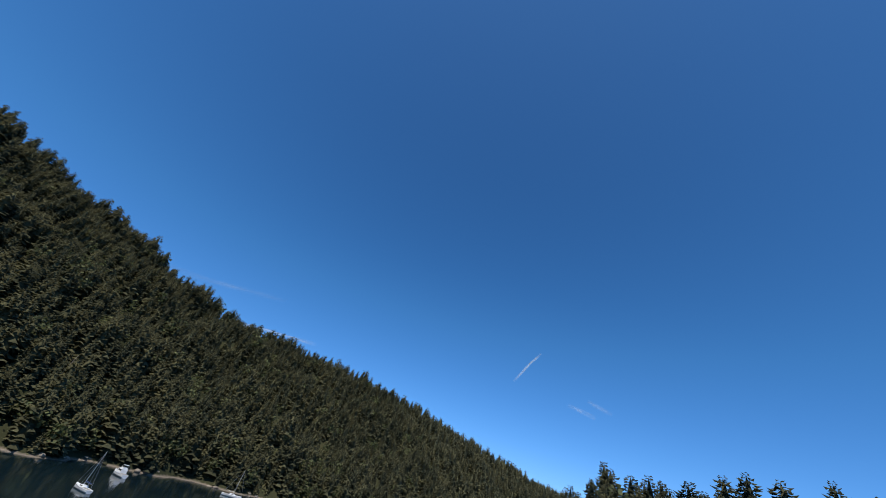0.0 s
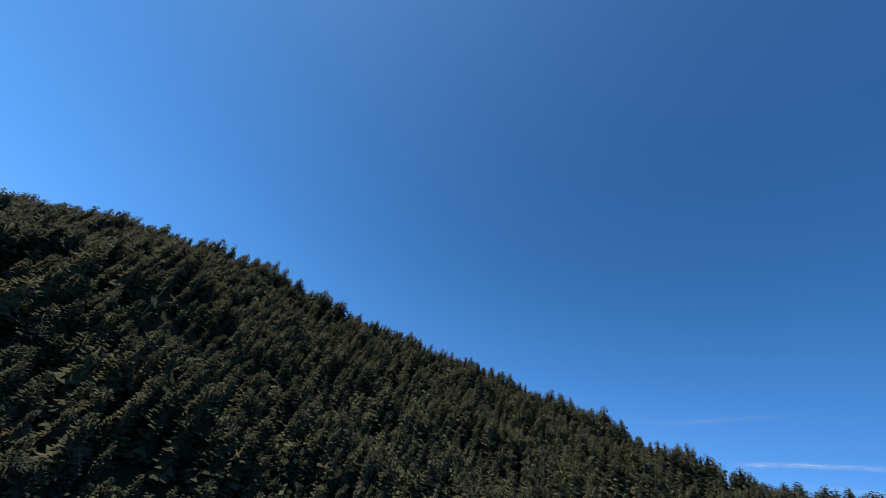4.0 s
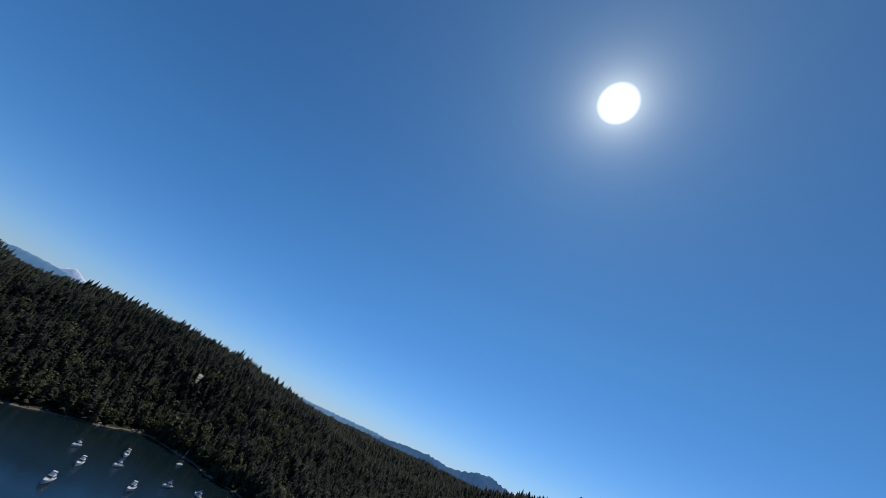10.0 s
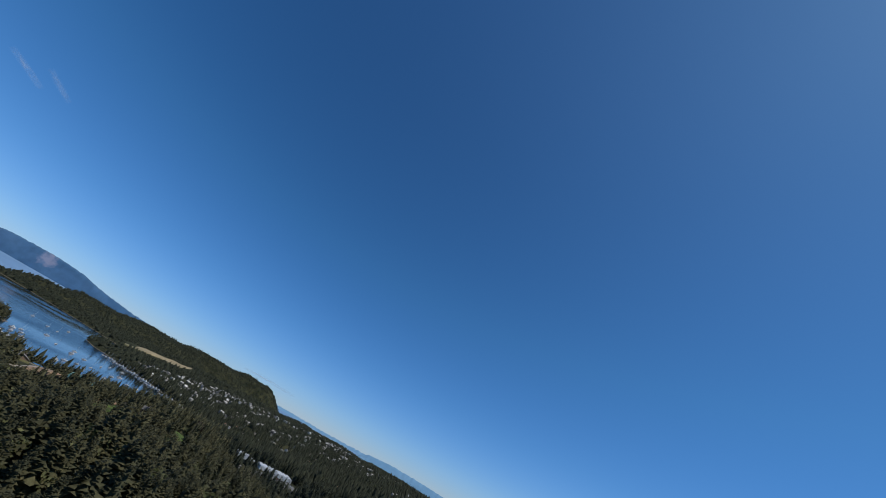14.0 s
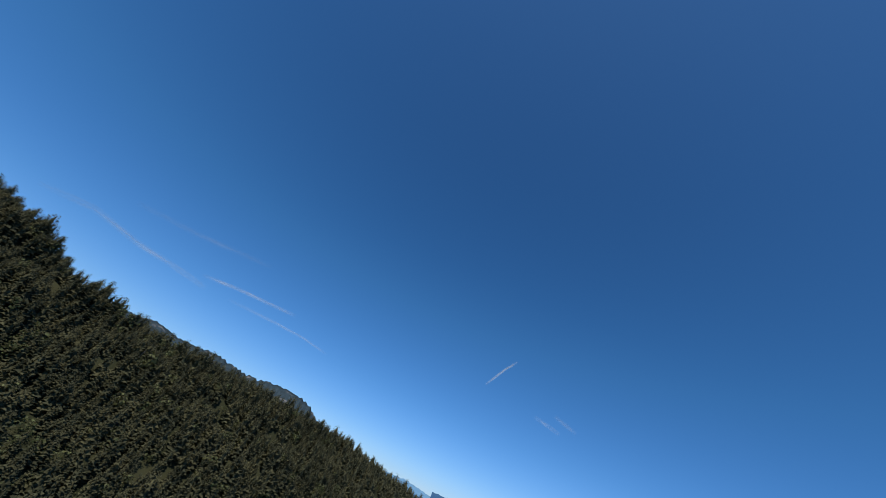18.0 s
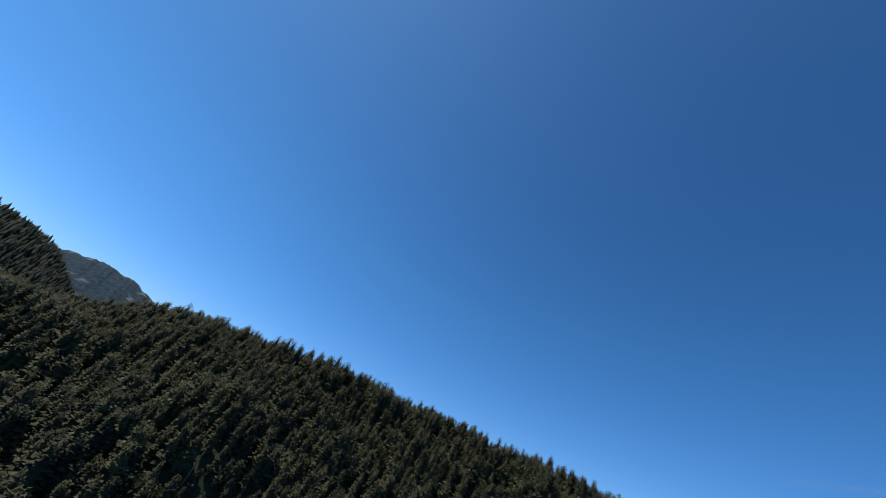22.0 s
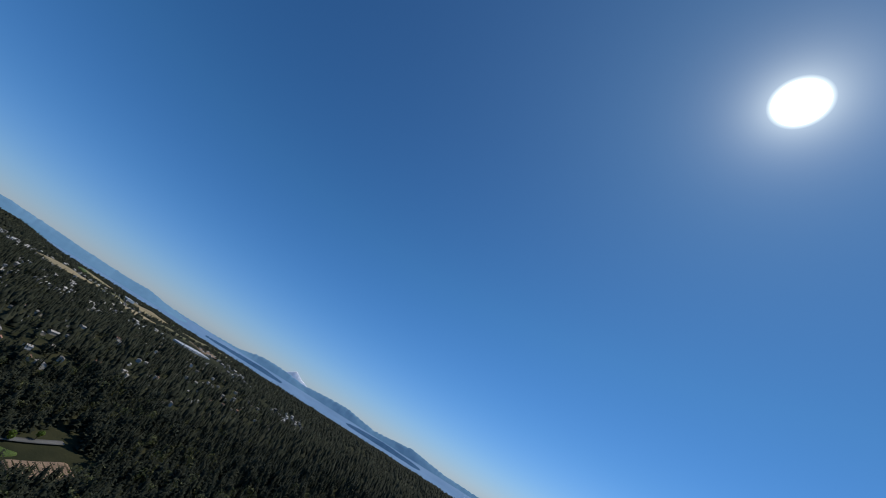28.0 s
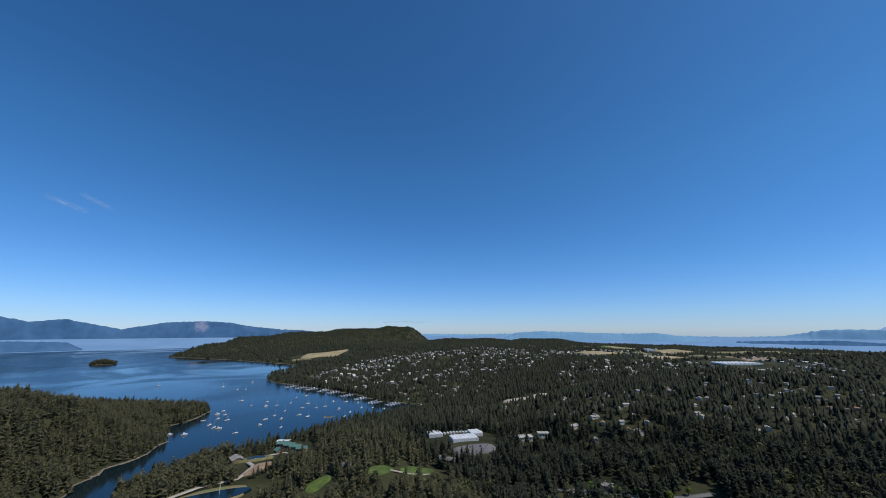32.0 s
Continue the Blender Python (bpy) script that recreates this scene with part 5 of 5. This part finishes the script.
for k, (x, y) in enumerate(((356, 216), (322, 238), (310, 248), (296, 266), (340, 222))):
    broadleaf("bright yellow-green leafy tree by the drive", LIME, x, y, 8.5, k, group="yellow-green trees by the drive")
for k, (x, y, tl) in enumerate(((152, 408, 13), (-8, 428, 5), (114, 388, 7), (100, 360, 6), (146, 350, 5), (186, 390, 5), (44, 392, 9), (112, 356, 4), (146, 372, 6), (150, 338, 5), (90, 352, 6), (64, 378, 5), (182, 350, 5), (168, 336, 4), (120, 338, 6))):
    broadleaf("dark plum-leaved tree beside the lawn" if k == 0 else "leafy shrub in the garden", PLUM if k == 0 else LEAF, x, y, tl, 10 + k, "plum_tree" if k == 0 else "garden_shrub")
for k, (x, y, tl) in enumerate(((195, -249, 10), (188, -240, 9), (204, -255, 11), (160, -262, 8), (30, -205, 8), (58, -222, 9), (-20, -190, 7), (262, 74, 10), (272, 60, 11), (270, 44, 10), (288, 38, 9), (302, 32, 10), (318, 26, 9))):
    broadleaf("rounded grey-green broadleaf tree among the firs", LEAF, x, y, tl, 30 + k)


def snag(x, y, tall, seed):
    t = thing("dead_tree", Matrix.LocRotScale((x, y, at_ground(x, y) - 0.3), Euler((0.03, -0.02, seed)), (tall, tall, tall)), "bare bleached dead fir on the slope", "tree")
    r = random.Random(seed)
    bm = bmesh.new()
    tube(bm, (0, 0, -0.02), (0.01, 0, 1), 0.018, 0.004, 6)
    part("trunk", bm, DEADWOOD, t)
    for k in range(16):
        z, a = 0.25 + 0.045 * k, r.uniform(0, 6.28)
        le = 0.16 * (1.05 - z) + 0.02
        bm = bmesh.new()
        tube(bm, (0.005, 0, z), (le * math.cos(a), le * math.sin(a), z - 0.02), 0.005, 0.0015, 4)
        part("branch", bm, DEADWOOD, t)


for k, (x, y, tl) in enumerate(((145, 184, 17), (-178, -66, 15), (-190, -44, 13), (-230, 20, 14), (-92, -150, 14), (-330, 120, 14), (-160, -110, 13))):
    snag(x, y, tl, 50 + k)

rock_v = []
for k in range(3):
    bm = bmesh.new()
    bmesh.ops.create_icosphere(bm, subdivisions=2, radius=1)
    for q in bm.verts:
        q.co *= 1 + 0.35 * noise.noise(q.co * 1.3 + Vector((k * 9, 0, 0)))
        q.co.z *= 0.6
    bmesh.ops.triangulate(bm, faces=bm.faces)
    bm.verts.index_update()
    rock_v.append((np.array([q.co[:] for q in bm.verts]), np.array([[q.index for q in f.verts] for f in bm.faces])))
    bm.free()
rx_, ry_ = scatter(-320, 400, -190, 960, 3.2)
dd = shore_distance(rx_, ry_)
m = (dd > -1.2) & (dd < 2.6) & (rng.uniform(size=dd.shape) < 0.4)
pos = np.stack([rx_[m], ry_[m], np.maximum(height(rx_[m], ry_[m]), -0.3)], -1)
n = len(pos)
sz = rng.uniform(0.4, 1.5, n)
v, f = spread(rock_v, rng.integers(0, 3, n), pos, sz, sz * rng.uniform(0.9, 1.6, n), rng.uniform(0, 6.28, n))
tagged(from_arrays("shore_rocks", v, f, ROCK), "brown boulders and rubble along the water's edge", "rocks", kind="stuff")

# ---- thin clouds ----
def cloud_material(seed, thick):
    m = bpy.data.materials.new("thin_ice_cloud")
    m.use_nodes = True
    nd, ln = m.node_tree.nodes, m.node_tree.links
    for q in list(nd):
        if q.type == "BSDF_PRINCIPLED":
            nd.remove(q)
    tc, sep = nd.new("ShaderNodeTexCoord"), nd.new("ShaderNodeSeparateXYZ")
    uv = nd.new("ShaderNodeUVMap")
    ln.new(uv.outputs["UV"], sep.inputs["Vector"])

    def math_(op, a, b):
        q = nd.new("ShaderNodeMath")
        q.operation = op
        for s, val in enumerate((a, b)):
            if isinstance(val, (int, float)):
                q.inputs[s].default_value = val
            else:
                ln.new(val, q.inputs[s])
        return q.outputs["Value"]

    def hump(o):
        return math_("MULTIPLY", math_("MULTIPLY", o, math_("SUBTRACT", 1.0, o)), 4.0)
    ns = nd.new("ShaderNodeTexNoise")
    ns.inputs["Scale"].default_value, ns.inputs["Detail"].default_value = 5.0, 6
    mp = nd.new("ShaderNodeMapping")
    mp.inputs["Scale"].default_value, mp.inputs["Location"].default_value = (1.2, 0.6, 1), (seed, seed * 2, 0)
    ln.new(uv.outputs["UV"], mp.inputs["Vector"])
    ln.new(mp.outputs["Vector"], ns.inputs["Vector"])
    wisp = math_("POWER", ns.outputs["Fac"], 2.2)
    fac = math_("MULTIPLY", math_("MULTIPLY", math_("POWER", hump(sep.outputs["X"]), 0.7), math_("POWER", hump(sep.outputs["Y"]), 2.0)), math_("MULTIPLY", wisp, thick))
    fac = math_("MINIMUM", fac, 0.85)
    white, clear, mixer = nd.new("ShaderNodeBsdfDiffuse"), nd.new("ShaderNodeBsdfTransparent"), nd.new("ShaderNodeMixShader")
    white.inputs["Color"].default_value = (0.9, 0.92, 0.95, 1)
    ln.new(fac, mixer.inputs["Fac"])
    ln.new(clear.outputs["BSDF"], mixer.inputs[1])
    ln.new(white.outputs["BSDF"], mixer.inputs[2])
    ln.new(mixer.outputs["Shader"], nd["Material Output"].inputs["Surface"])
    return m


def cloud(points, width, thick, seed, label):
    """A wisp along bearings and heights in degrees, far out in the sky."""
    pts = []
    for b, e in points:
        r, b, e = 4550, radians(b), radians(e)
        pts.append(Vector((r * math.sin(b) * math.cos(e), r * math.cos(b) * math.cos(e), 90 + r * math.sin(e))))
    fine = []
    for a, b in zip(pts, pts[1:]):
        fine += [a.lerp(b, k / 8) for k in range(8)]
    fine.append(pts[-1])
    bm = bmesh.new()
    layer = bm.loops.layers.uv.new("UVMap")
    rows = []
    for k, p_ in enumerate(fine):
        tng = (fine[min(k + 1, len(fine) - 1)] - fine[max(k - 1, 0)]).normalized()
        side = tng.cross(p_.normalized()).normalized() * width / 2
        rows.append([bm.verts.new(p_ + side * s) for s in (-1, 0, 1)])
    n = len(rows) - 1
    for k in range(n):
        for j in range(2):
            fc = bm.faces.new((rows[k][j], rows[k + 1][j], rows[k + 1][j + 1], rows[k][j + 1]))
            for lp, (uu, vv) in zip(fc.loops, ((k, j), (k + 1, j), (k + 1, j + 1), (k, j + 1))):
                lp[layer].uv = (uu / n, vv / 2)
    return tagged(part("cloud", bm, cloud_material(seed, thick)), label, "cloud", kind="structure")


cloud([(328.3, 16.8), (330.3, 19.6), (332.1, 21.6)], 36, 3.2, 3, "short bright wisp of ice cloud")
cloud([(336.4, 15.1), (338.4, 14.6), (340.3, 14.0)], 60, 0.9, 5, "faint feathery wisp of ice cloud")
cloud([(339.1, 16.1), (340.6, 15.5), (342.4, 14.8)], 60, 0.8, 7, "faint feathery wisp of ice cloud")
cloud([(265, 9.9), (270, 11.0), (275.8, 10.5), (280, 10.6), (285, 10.4)], 80, 1.2, 9, "long thin streak of ice cloud")
cloud([(283.5, 11.6), (289, 12.6), (297, 13.4)], 55, 1.8, 11, "thin bright streak of ice cloud")
cloud([(288, 10.7), (295, 11.2), (300, 11.3), (304, 10.9)], 45, 1.1, 12, "thin streak of ice cloud")
cloud([(17, 2.0), (21, 2.15), (25, 2.0)], 38, 1.2, 13, "faint low cloud bank over the hill")
cloud([(272, 14.2), (280, 15.5), (290, 17.5)], 80, 0.5, 15, "very faint streak of high cloud")
